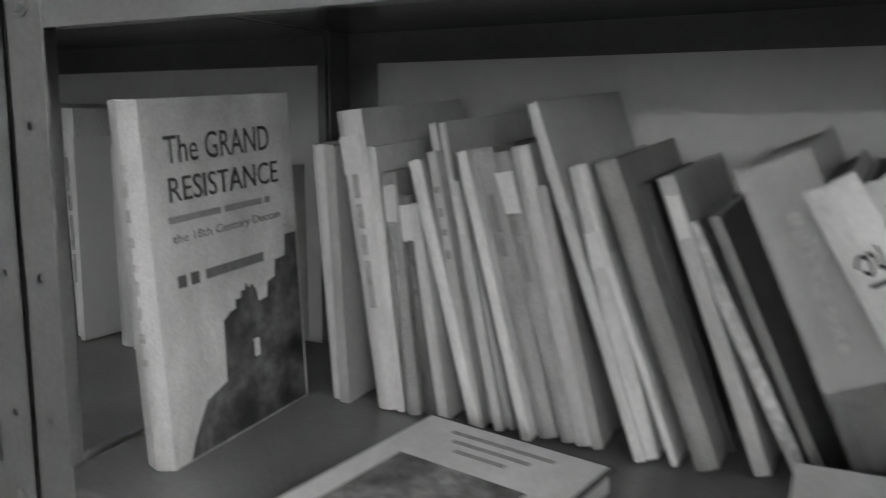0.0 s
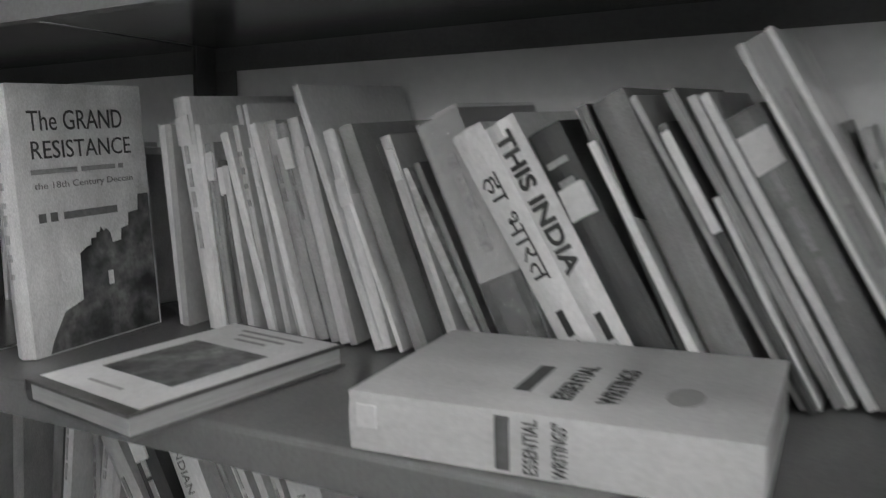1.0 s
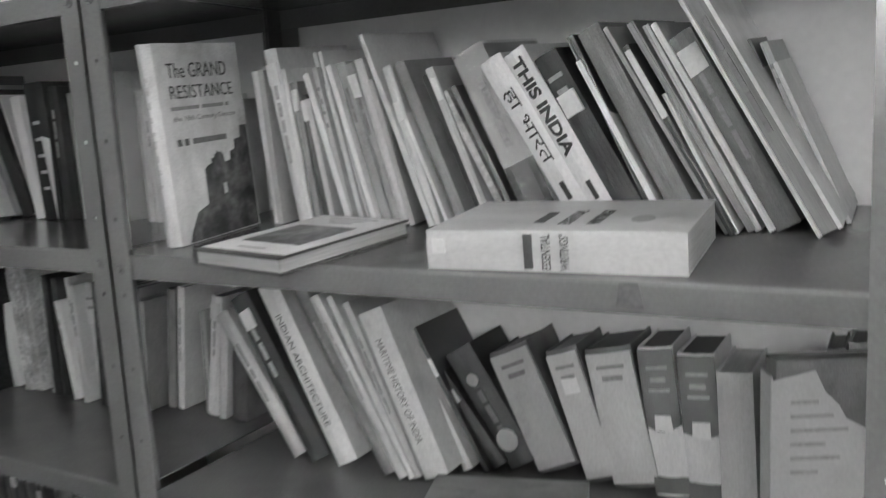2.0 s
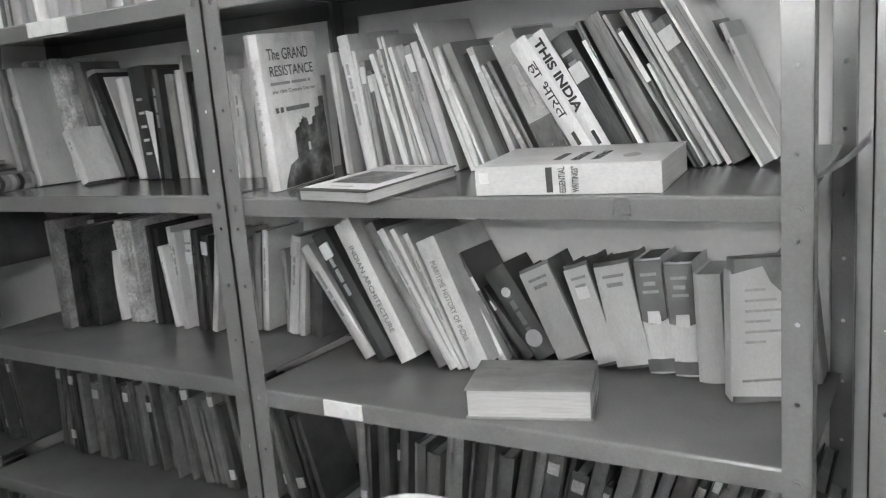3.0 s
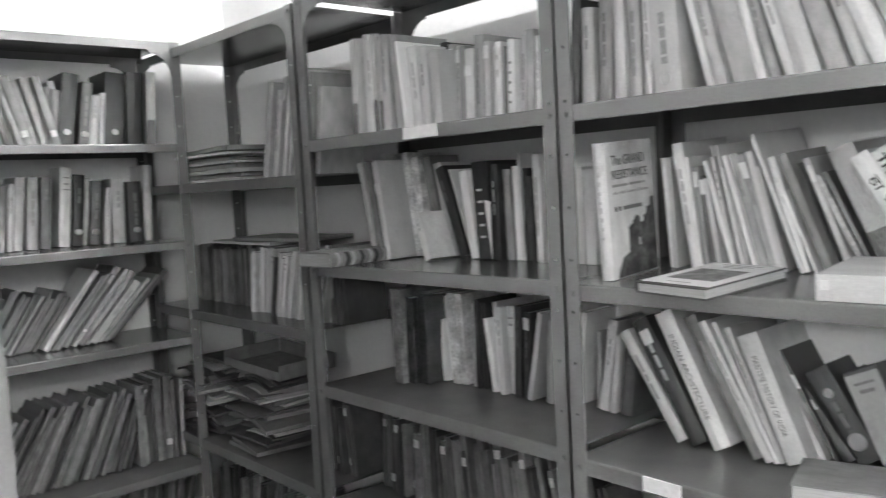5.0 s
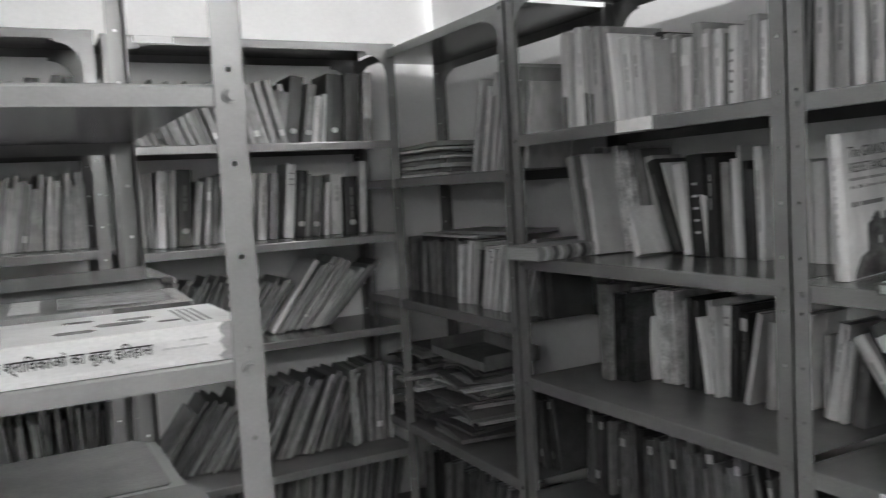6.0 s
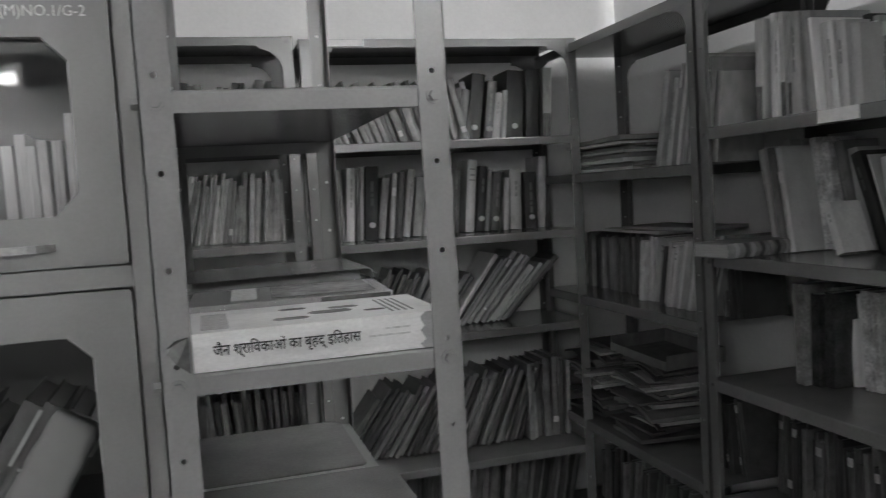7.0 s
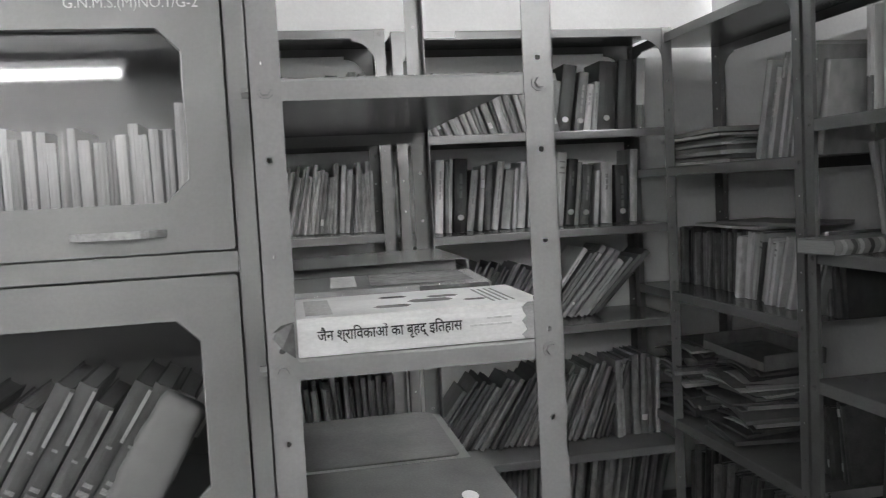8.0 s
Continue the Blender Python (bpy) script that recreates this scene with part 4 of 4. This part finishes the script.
# the book in a torn paper jacket, turned to the front
torn = book(M_MAIN @ pose(0.746, 0.222, 0.7858, 0, 0, -62), 0.03, 0.222, 0.2, 0.126, "cloth", 0, rng=random.Random(9))
tagged(torn, "dark book in a torn pale paper jacket", "book")
jag = [(0.0, 0.012), (0.149, 0.004), (0.149, 0.10), (0.141, 0.125), (0.12, 0.143), (0.095, 0.155), (0.086, 0.17), (0.068, 0.186), (0.055, 0.21), (0.0, 0.2)]
cover_print(torn, 0.0305, [(y * 0.84, z) for y, z in jag], 0.66, "torn_jacket", "loose_paper", 0.0008, "torn pale paper jacket")
for k in range(6):
    bar(torn, 0.0312, 0.02, 0.05 + 0.008 * (k * 7 % 5), 0.175 - 0.016 * k, 0.004, 0.45)
bar(torn, 0.0312, 0.015, 0.11, 0.035, 0.004, 0.3)
bm = bmesh.new()
add_box(bm, (-0.0008, -0.0012, 0.004), (0.0308, 0.001, 0.205))
part("jacket_spine", bm, MAT["loose_paper"], torn, tone=0.64)

# ---- shelf edge labels and loose sheets ----
def shelf_label(m, x0, x1, z0, z1):
    bm = bmesh.new()
    add_box(bm, (x0, -0.0006, z0), (x1, 0.0028, z1))
    for v in bm.verts:
        v.co.z += (random.random() - 0.5) * 0.002
    ob = new("shelf_label", mesh_of(bm, "shelf_label", MAT["label_paper"]))
    ob.matrix_world = m
    tagged(ob, "white paper label stuck on the shelf edge", "label", "shelf labels")


shelf_label(M_MAIN, 0.130, 0.209, 0.756, 0.784)
shelf_label(M_MAIN, -0.51, -0.392, 1.446, 1.474)
shelf_label(M_WEST, -0.86, -0.74, 1.846, 1.868)

bm = bmesh.new()
add_box(bm, (0.655, 0.0022, 1.106), (0.676, 0.0034, 1.127))
for k, v in enumerate(bm.verts):
    v.co.x += 0.003 * math.sin(k * 2.3)
    v.co.z += 0.002 * math.sin(k * 1.7)
scrap = new("sticker_remnant", mesh_of(bm, "sticker_remnant", MAT["ink"]))
scrap.color = (0.09, 0.09, 0.09, 1)
tagged(scrap, "dark scraped-off sticker on the shelf edge", "sticker")

bm = bmesh.new()
grid = [[bm.verts.new((0.862 + 0.085 * i / 8, 0.10 + 0.2 * j / 4 - 0.03 * i / 8, 1.134 + 0.05 * (i / 8) ** 2 * (1 + 0.3 * math.sin(j)))) for j in range(5)] for i in range(9)]
for i in range(8):
    for j in range(4):
        bm.faces.new((grid[i][j], grid[i + 1][j], grid[i + 1][j + 1], grid[i][j + 1]))
bmesh.ops.solidify(bm, geom=bm.faces[:], thickness=0.0006)
sheet = new("paper_sheet", mesh_of(bm, "paper_sheet", MAT["loose_paper"], True))
sheet.color = (0.8, 0.8, 0.8, 1)
tagged(sheet, "curled white sheet of paper on the shelf", "paper")

# a slip of paper left between two books
bm = bmesh.new()
lo = [bm.verts.new((x, 0.236, z)) for x, z in ((-0.490, 1.292), (-0.467, 1.287), (-0.470, 1.1356))]
hi = [bm.verts.new((x, 0.2366, z)) for x, z in ((-0.490, 1.292), (-0.467, 1.287), (-0.470, 1.1356))]
bm.faces.new(lo), bm.faces.new(hi[::-1])
for k in range(3):
    bm.faces.new((lo[k], hi[k], hi[(k + 1) % 3], lo[(k + 1) % 3]))
slip = new("paper_slip", mesh_of(bm, "paper_slip", MAT["loose_paper"]))
slip.color = (0.8, 0.8, 0.8, 1)
tagged(slip, "torn white paper slip sticking out between two books", "paper")

# ---- narrow slotted rack seen from its end ----
M_END = pose(0.095, 0, 0, 0, 0, 90)
END_TOP, END_MID, END_LOW = 1.467, 1.168, 0.86
rack(M_END, -1.358, -1.026, 0.85, (0.25, 0.56, END_LOW, END_MID, END_TOP), 1.98, lip=0.024, mat="rack_paint_pale", label="pale grey slotted steel rack with a few large books", post=0.034, gussets=False, bolts=False)
slotted = max((o for o in bpy.data.objects if o.name.startswith("shelf_rack")), key=lambda o: o.name)
for z in (END_TOP, END_MID, END_LOW):
    for u in (-1.341, -1.043):
        bm = bmesh.new()
        add_rod(bm, (u, -0.001, z - 0.013), (u, -0.003, z - 0.013), 0.009, 14)
        add_rod(bm, (u, -0.001, z - 0.013), (u, -0.009, z - 0.013), 0.0062, 6)
        part("bolt", bm, MAT["rack_paint_pale"], slotted)
    bm = bmesh.new()
    add_rod(bm, (-1.358, 0.017, z - 0.013), (-1.366, 0.017, z - 0.013), 0.0062, 6)
    part("bolt", bm, MAT["rack_paint_pale"], slotted)

TH, HH, DD = 0.0415, 0.284, 0.178
tome = book(M_END @ pose(-1.044, 0.003, END_MID + 0.0006, 0, -90, 0), TH, HH, 0.82, DD, "soft", 0, rng=random.Random(21))
tagged(tome, "thick white book lying flat, bold title on its spine", "book")
lettering("spine_title", "जैन श्रािवकाओं का बृहद् इितहास", 0.02, 0.160, tome, Matrix.Translation((TH * 0.52, -0.0009, HH - 0.105)) @ DOWN_SPINE, 0.02, 0.00032, 0.0195)
bm = bmesh.new()
rng = random.Random(3)
ring = [(0.0, 0.0), (TH, 0.0)] + [(TH - TH * k / 8, 0.022 + 0.006 * abs(math.sin(k * 1.1)) + 0.003 * rng.random()) for k in range(9)]
lo = [bm.verts.new((x, -0.0012, z)) for x, z in ring]
hi = [bm.verts.new((x, 0.001, z)) for x, z in ring]
for k in range(len(ring)):
    bm.faces.new((lo[k], lo[(k + 1) % len(ring)], hi[(k + 1) % len(ring)], hi[k]))
bm.faces.new(lo[::-1]), bm.faces.new(hi)
part("bare_spine_end", bm, MAT["cloth_cover"], tome, "grey cloth showing past the torn jacket", tone=0.3)
for y, z, w in ((0.05, 0.17, 0.022), (0.08, 0.12, 0.028), (0.11, 0.10, 0.02), (0.06, 0.07, 0.014), (0.13, 0.16, 0.018)):
    cover_print(tome, TH, [(y + w * 0.5 * math.cos(a * 0.785) * (1 + 0.4 * (a % 2)), z + w * math.sin(a * 0.785)) for a in range(8)], 0.3, "cover_motif", "printed_cover", 0.0003)
bar(tome, TH, 0.02, 0.15, 0.255, 0.03, 0.45)
for k in range(4):
    bar(tome, TH, 0.03, 0.15, 0.03 + 0.008 * k, 0.003, 0.2)
for k in range(2):
    bm = bmesh.new()
    add_box(bm, (TH * (0.45 + 0.18 * k), -0.001, 0.042), (TH * (0.50 + 0.18 * k), 0.001, 0.09 - 0.02 * k))
    part("spine_bar", bm, MAT["ink"], tome, tone=0.62)
bm = bmesh.new()
ring = [(0.040, 0.283), (0.037, 0.297), (0.027, 0.309), (0.012, 0.297), (0.001, 0.283)]
lo = [bm.verts.new((x, -0.006 + 0.004 * (z > 0.3), z)) for x, z in ring]
hi = [bm.verts.new((x, -0.004 + 0.004 * (z > 0.3), z)) for x, z in ring]
for k in range(5):
    bm.faces.new((lo[k], lo[(k + 1) % 5], hi[(k + 1) % 5], hi[k]))
bm.faces.new(lo[::-1]), bm.faces.new(hi)
part("cover_flap", bm, MAT["printed_cover"], tome, "bent dark corner of the jacket", tone=0.07)

second = book(M_END @ pose(-1.062, 0.188, END_MID + 0.0006, 0, -90, -3), 0.047, 0.27, 0.55, 0.19, "wrapped", 0, rng=random.Random(22))
tagged(second, "large book in a clear plastic jacket lying flat", "book")
cover_print(second, 0.0485, [(0.02, 0.02), (0.17, 0.02), (0.17, 0.16), (0.02, 0.16)], 0.34, "cover_picture")
cover_print(second, 0.0485, [(0.02, 0.18), (0.17, 0.18), (0.17, 0.215), (0.02, 0.215)], 0.6, "cover_panel", "ink")
third = book(M_END @ pose(-1.06, 0.43, END_MID + 0.0006, 0, -90, 0), 0.058, 0.265, 0.25, 0.2, "cloth", 0, rng=random.Random(23))
tagged(third, "thick dark book lying flat under a file cover", "book")
bm = bmesh.new()
top = END_MID + 0.0605
prof = [(-1.335, top), (-1.06, top + 0.004), (-1.052, top + 0.004), (-1.046, top + 0.001), (-1.045, top - 0.014), (-1.047, top - 0.014), (-1.049, top + 0.001), (-1.06, top + 0.002), (-1.335, top - 0.0005 + 0.001)]
lo = [bm.verts.new((x, 0.40, z)) for x, z in prof]
hi = [bm.verts.new((x, 0.66, z)) for x, z in prof]
for k in range(len(prof)):
    j = (k + 1) % len(prof)
    bm.faces.new((lo[k], lo[j], hi[j], hi[k]))
bm.faces.new(lo[::-1]), bm.faces.new(hi)
cov = new("file_cover", mesh_of(bm, "file_cover", MAT["dark_ledger"]))
cov.matrix_world = M_END
tagged(cov, "thin dark shiny file cover with a turned-down edge", "file")


def ledger(u0, u1, y0, y1, z, t, sticker=False):
    """A dark ledger lying flat, with rounded boards and a page block."""
    root = new("ledger")
    root.matrix_world = M_END @ Matrix.Translation((u0, y0, z))
    tagged(root, "large dark ledger lying flat on a steel shelf", "ledger", "ledgers")
    w, d = u1 - u0, y1 - y0
    c = 0.02
    out = [(0, 0), (w - c * 0.4, 0), (w, c * 0.4), (w, d - c), (w - c, d), (0, d)]
    for zz in (0.0, t - 0.003):
        bm = bmesh.new()
        add_prism(bm, out, zz, zz + 0.003)
        part("board", bm, MAT["dark_ledger"], root)
    bm = bmesh.new()
    add_box(bm, (0.002, 0.005, 0.003), (w - 0.006, d - 0.02, t - 0.003))
    part("page_block", bm, MAT["page_block"], root, tone=0.4)
    if sticker:
        bm = bmesh.new()
        ring = [(w - 0.062 + 0.012 * math.cos(k * math.tau / 16), 0.195 + 0.02 * math.sin(k * math.tau / 16)) for k in range(16)]
        add_prism(bm, ring, t, t + 0.0006)
        part("sticker", bm, MAT["label_paper"], root, "white oval sticker")


ledger(-1.345, -1.030, 0.06, 0.425, END_LOW + 0.0006, 0.038, True)
ledger(-1.345, -1.068, 0.44, 0.73, END_LOW + 0.0006, 0.040)

# ---- steel cupboard with glazed doors ----
M_CUP = pose(-0.05, 0, 0, 0, 0, 90)
CU0, CU1, CD, CH = -2.27, -1.362, 0.45, 1.98
cup = new("steel_cupboard")
cup.matrix_world = M_CUP
tagged(cup, "grey enamelled steel book cupboard with glazed lift-up doors", "cupboard")


def cup_box(name, a, c, bev=0.0, mat="cupboard_paint"):
    bm = bmesh.new()
    add_box(bm, a, c, bev)
    return part(name, bm, MAT[mat], cup)


cup_box("side_panel", (CU0, 0.012, 0.0), (CU0 + 0.002, CD, CH))
cup_box("side_panel", (CU1 - 0.002, 0.012, 0.0), (CU1, CD, CH))
cup_box("back_panel", (CU0 + 0.002, CD - 0.002, 0.0), (CU1 - 0.002, CD, CH))
cup_box("top_panel", (CU0, 0.0, CH), (CU1, CD, CH + 0.003), 0.001)
TIERS = ((0.10, 0.50), (0.53, 0.885), (0.905, 1.252), (1.283, 1.625), (1.655, 1.95))
cup_box("stile", (CU1 - 0.026, 0.0, 0.0), (CU1, 0.011, CH), 0.002)
cup_box("stile", (CU0, 0.0, 0.0), (CU0 + 0.026, 0.011, CH), 0.002)
for z0, z1 in zip((0.0,) + tuple(t[1] for t in TIERS), tuple(t[0] for t in TIERS) + (CH,)):
    cup_box("rail", (CU0 + 0.026, 0.0005, z0 + 0.002), (CU1 - 0.026, 0.011, z1 - 0.002), 0.0015)
    if z1 < CH:
        cup_box("shelf", (CU0 + 0.004, 0.03, z1 - 0.004), (CU1 - 0.004, CD - 0.004, z1 - 0.001))


def cup_door(z0, z1, g0, g1, chamfer, writing=False):
    u0, u1 = CU0 + 0.028, CU1 - 0.0285
    w0, w1 = u0 + 0.052, -1.440
    c = chamfer
    hole = [(w1, g0 + c), (w1, g1 - c), (w1 - c, g1), (w0 + c, g1), (w0, g1 - c), (w0, g0 + c), (w0 + c, g0), (w1 - c, g0)]
    edge = [(u1, z0 + 0.003), (u1, z1 - 0.003), (u1 - 0.003, z1), (u0 + 0.003, z1), (u0, z1 - 0.003), (u0, z0 + 0.003), (u0 + 0.003, z0), (u1 - 0.003, z0)]
    bm = bmesh.new()
    rings = []
    for y, pts in ((-0.001, hole), (-0.003, [(a + 0.002 * (1 if a > -1.7 else -1), b) for a, b in hole]), (-0.003, edge), (0.012, edge), (0.012, hole)):
        rings.append([bm.verts.new((a, y, b)) for a, b in pts])
    rings.append(rings[0])
    for r0, r1 in zip(rings, rings[1:]):
        for k in range(8):
            bm.faces.new((r0[k], r0[(k + 1) % 8], r1[(k + 1) % 8], r1[k]))
    door = part("door", bm, MAT["cupboard_paint"], cup)
    bm = bmesh.new()
    add_box(bm, (w0 - 0.004, 0.0125, g0 - 0.004), (w1 + 0.004, 0.0155, g1 + 0.004))
    pane = part("glass_pane", bm, MAT["glass"], door, "clear glass pane")
    pane.visible_shadow = False
    # bowed strap handle
    bm = bmesh.new()
    a, b = (-1.579, -1.469)
    pts = [(a + (b - a) * k / 12, -0.003 - 0.017 * min(1.0, math.sin(math.pi * k / 12) * 1.6)) for k in range(13)]
    rows = []
    for x, y in pts:
        rows.append([bm.verts.new((x, y + dy, (z0 + 0.024) + dz)) for dy, dz in ((-0.0012, -0.0045), (0.0012, -0.0045), (0.0012, 0.0045), (-0.0012, 0.0045))])
    for r0, r1 in zip(rows, rows[1:]):
        for k in range(4):
            bm.faces.new((r0[k], r0[(k + 1) % 4], r1[(k + 1) % 4], r1[k]))
    bm.faces.new(rows[0][::-1]), bm.faces.new(rows[-1])
    part("handle", bm, MAT["steel"], door, "bowed steel strap handle")
    if writing:
        ob = lettering("stencilled_number", "G.N.M.S.(M)NO.1/G-2", 0.02, 0.150, door, Matrix.Translation((-1.490, -0.0034, 1.577)) @ UPRIGHT, 0.75, 0.0, 0.0165)
        tagged(ob, "white hand-painted inventory mark")


for (z0, z1), wr in zip(TIERS, (0, 0, 0, 1, 0)):
    cup_door(z0, z1, z0 + 0.060 if z0 < 1.6 else z0 + 0.06, z1 - 0.052 if z0 < 1.2 or z0 > 1.6 else 1.549, 0.027, bool(wr))

rng = random.Random(31)
u = -1.74
while u < -1.46:
    th, h = rng.uniform(0.009, 0.016), rng.uniform(0.145, 0.172)
    if u > -1.485:
        h = 0.195
    book(M_CUP @ pose(u, 0.135 + rng.uniform(0, 0.01), 1.2828, 0, rng.uniform(-1, 1), 0), th, h, 0.7 if u > -1.55 else rng.choice((0.25, 0.45, 0.55)), 0.14, "soft", 0, "", 0, "", rng, where="in a glazed cupboard")
    u += th + 0.002
u = -1.84
while u < -1.56:
    high = rng.uniform(0.205, 0.24)
    vol = book(M_CUP @ pose(u, 0.07 + rng.uniform(0, 0.008), 0.919, 0, 31 + rng.uniform(-2.5, 2.5), 0), 0.0245, high, 0.13 + 0.06 * rng.random(), 0.15, "cloth", -31, "", 0, "", rng, False, "dark volumes of a set", "in a glazed cupboard")
    for f0, f1, wide in ((0.30, 0.335, 0.62), (0.36, 0.385, 0.5), (0.60, 0.615, 0.3)):
        bm = bmesh.new()
        add_box(bm, (0.0245 * (0.5 - wide / 2), -0.0012, high * f0), (0.0245 * (0.5 + wide / 2), 0.002, high * f1))
        part("title_bar", bm, MAT["ink"], vol, tone=0.42)
    bm = bmesh.new()
    add_box(bm, (0.0205, -0.0012, high * 0.66), (0.0252, 0.003, high * 0.985))
    part("worn_edge", bm, MAT["loose_paper"], vol, "pale strip standing for page edges", tone=0.45)
    u += 0.0305
bm = bmesh.new()
n, k2 = 16, 20
rows = []
wrinkle = random.Random(77)
for i in range(n + 1):
    f = i / n
    cx, cz = -1.548 + 0.098 * f, 0.925 + 0.165 * f
    r = 0.034 * (1 - 0.12 * abs(2 * f - 1)) * (0.9 if i in (0, n) else 1)
    row = []
    for a in (j * math.tau / k2 for j in range(k2)):
        c, sn = math.cos(a), math.sin(a)
        c, sn = math.copysign(abs(c) ** 0.45, c), math.copysign(abs(sn) ** 0.6, sn)
        d = r * (1 + wrinkle.uniform(-0.06, 0.06))
        row.append(bm.verts.new((cx + d * c * 0.85 - 0.02, 0.06 + d * sn * 0.7, cz - d * c * 0.5)))
    rows.append(row)
for r0, r1 in zip(rows, rows[1:]):
    for k in range(k2):
        bm.faces.new((r0[k], r0[(k + 1) % k2], r1[(k + 1) % k2], r1[k]))
bm.faces.new(rows[0][::-1]), bm.faces.new(rows[-1])
roll = new("paper_packet", mesh_of(bm, "paper_packet", MAT["loose_paper"], True))
roll.matrix_world = M_CUP
roll.color = (0.3, 0.3, 0.3, 1)
tagged(roll, "crumpled pale paper packet leaning in the cupboard", "packet")

# ---- piles of papers on the corner rack ----
def paper_bundle(m, w, d, t, tone, sag=0.0, seed=0):
    """A booklet or file lying flat, its edges a little sprung, sagging by sag."""
    rng = random.Random(seed)
    bm = bmesh.new()
    n = 8
    lo, hi = [], []
    for i in range(n + 1):
        f = i / n
        z = sag * (math.sin(math.pi * f) - 0.3 * f)
        lo.append([bm.verts.new((w * f, d * j, z + rng.uniform(0, 0.0015))) for j in (0, 1)])
        hi.append([bm.verts.new((w * f + rng.uniform(-0.002, 0.002), d * j, z + t + rng.uniform(0, 0.003))) for j in (0, 1)])
    for i in range(n):
        bm.faces.new((lo[i][0], lo[i][1], lo[i + 1][1], lo[i + 1][0]))
        bm.faces.new((hi[i][0], hi[i + 1][0], hi[i + 1][1], hi[i][1]))
        for j in (0, 1):
            bm.faces.new((lo[i][j], lo[i + 1][j], hi[i + 1][j], hi[i][j]))
    bm.faces.new((lo[0][0], hi[0][0], hi[0][1], lo[0][1])), bm.faces.new((lo[n][0], lo[n][1], hi[n][1], hi[n][0]))
    ob = new("booklet", mesh_of(bm, "booklet", MAT["loose_paper"]))
    ob.matrix_world = m
    ob.color = (tone, tone, tone, 1)
    return tagged(ob, "worn %s booklet in an untidy pile" % tone_word(tone), "papers", "piles of papers")


rng = random.Random(41)
z = 1.3848
for k in range(9):
    t = rng.uniform(0.006, 0.014)
    paper_bundle(M_MAIN @ pose(-1.84 + rng.uniform(-0.02, 0.03), 0.05 + rng.uniform(-0.02, 0.03), z, 0, 0, rng.uniform(-6, 6)), 0.40, 0.26, t, rng.choice((0.2, 0.35, 0.6, 0.7)), 0, k)
    z += t + 0.003
z = 1.166
for k in range(2):
    paper_bundle(M_MAIN @ pose(-1.80 + 0.15 * k, 0.13, z, 0, 0, rng.uniform(-6, 6)), 0.42, 0.2, 0.009, rng.choice((0.25, 0.45)), 0, 20 + k)
    z += 0.0125
for x0, w, count, zz in ((-1.93, 0.24, 22, 0.479), (-1.60, 0.27, 22, 0.479)):
    for k in range(count):
        t = rng.uniform(0.004, 0.013)
        sag = 0.0 if k < 2 else rng.uniform(0.0, 0.026)
        paper_bundle(M_MAIN @ pose(x0 + rng.uniform(-0.02, 0.02), 0.05 + rng.uniform(-0.03, 0.05), zz, rng.uniform(-1, 2), rng.uniform(-2, 2), rng.uniform(-9, 9)), w * rng.uniform(0.75, 1), 0.22, t, rng.choice((0.05, 0.08, 0.14, 0.24, 0.36)), sag, 50 + k)
        zz += t + 0.003
# an open box file on the pile
bm = bmesh.new()
add_box(bm, (0, 0, 0), (0.30, 0.24, 0.003))
add_box(bm, (0, 0, 0.003), (0.003, 0.24, 0.05))
add_box(bm, (0.297, 0, 0.003), (0.30, 0.24, 0.05))
add_box(bm, (0.003, 0, 0.003), (0.297, 0.003, 0.028))
add_box(bm, (0.003, 0.237, 0.003), (0.297, 0.24, 0.05))
box = new("box_file", mesh_of(bm, "box_file", MAT["cloth_cover"]))
box.matrix_world = M_MAIN @ pose(-1.60, 0.04, zz + 0.016, 0, 5, 8)
box.color = (0.14, 0.14, 0.14, 1)
tagged(box, "dark open box file on a pile of papers", "box file")

# ---- moulded plastic chair ----
chair = new("plastic_chair")
chair.matrix_world = pose(0.545, -0.30, -0.006, 0, 0, 180)
tagged(chair, "white moulded plastic chair standing before the racks", "chair")


def slab(name, fn, nu, nv, thick, label=""):
    bm = bmesh.new()
    g = [[bm.verts.new(fn(i / nu, j / nv)) for j in range(nv + 1)] for i in range(nu + 1)]
    for i in range(nu):
        for j in range(nv):
            bm.faces.new((g[i][j], g[i + 1][j], g[i + 1][j + 1], g[i][j + 1]))
    bmesh.ops.solidify(bm, geom=bm.faces[:], thickness=thick)
    part(name, bm, MAT["white_plastic"], chair, label, smooth=True)


slab("backrest", lambda u, v: ((u - 0.5) * 0.46, 0.06 * (1 - v) + 0.05 * (2 * u - 1) ** 2, 0.42 + (0.42 - 0.15 * (abs(2 * u - 1)) ** 2.2) * v), 20, 10, 0.014)
slab("seat", lambda u, v: ((u - 0.5) * 0.44, 0.06 + 0.42 * v, 0.43 - 0.015 * math.sin(math.pi * u) * math.sin(math.pi * v) - 0.03 * v ** 6), 10, 10, 0.012)
for sx in (-1, 1):
    for y0, y1 in ((0.08, 0.02), (0.45, 0.49)):
        bm = bmesh.new()
        add_rod(bm, (sx * 0.19, y0, 0.42), (sx * 0.235, y1, 0.0), 0.024, 12, 0.018)
        part("leg", bm, MAT["white_plastic"], chair, smooth=True)
    slab("armrest", lambda u, v: (sx * (0.205 + 0.045 * v), 0.09 + 0.34 * u, 0.655 - 0.03 * u), 8, 2, 0.014)
    bm = bmesh.new()
    add_rod(bm, (sx * 0.226, 0.40, 0.425), (sx * 0.228, 0.41, 0.628), 0.016, 10)
    part("arm_support", bm, MAT["white_plastic"], chair, smooth=True)
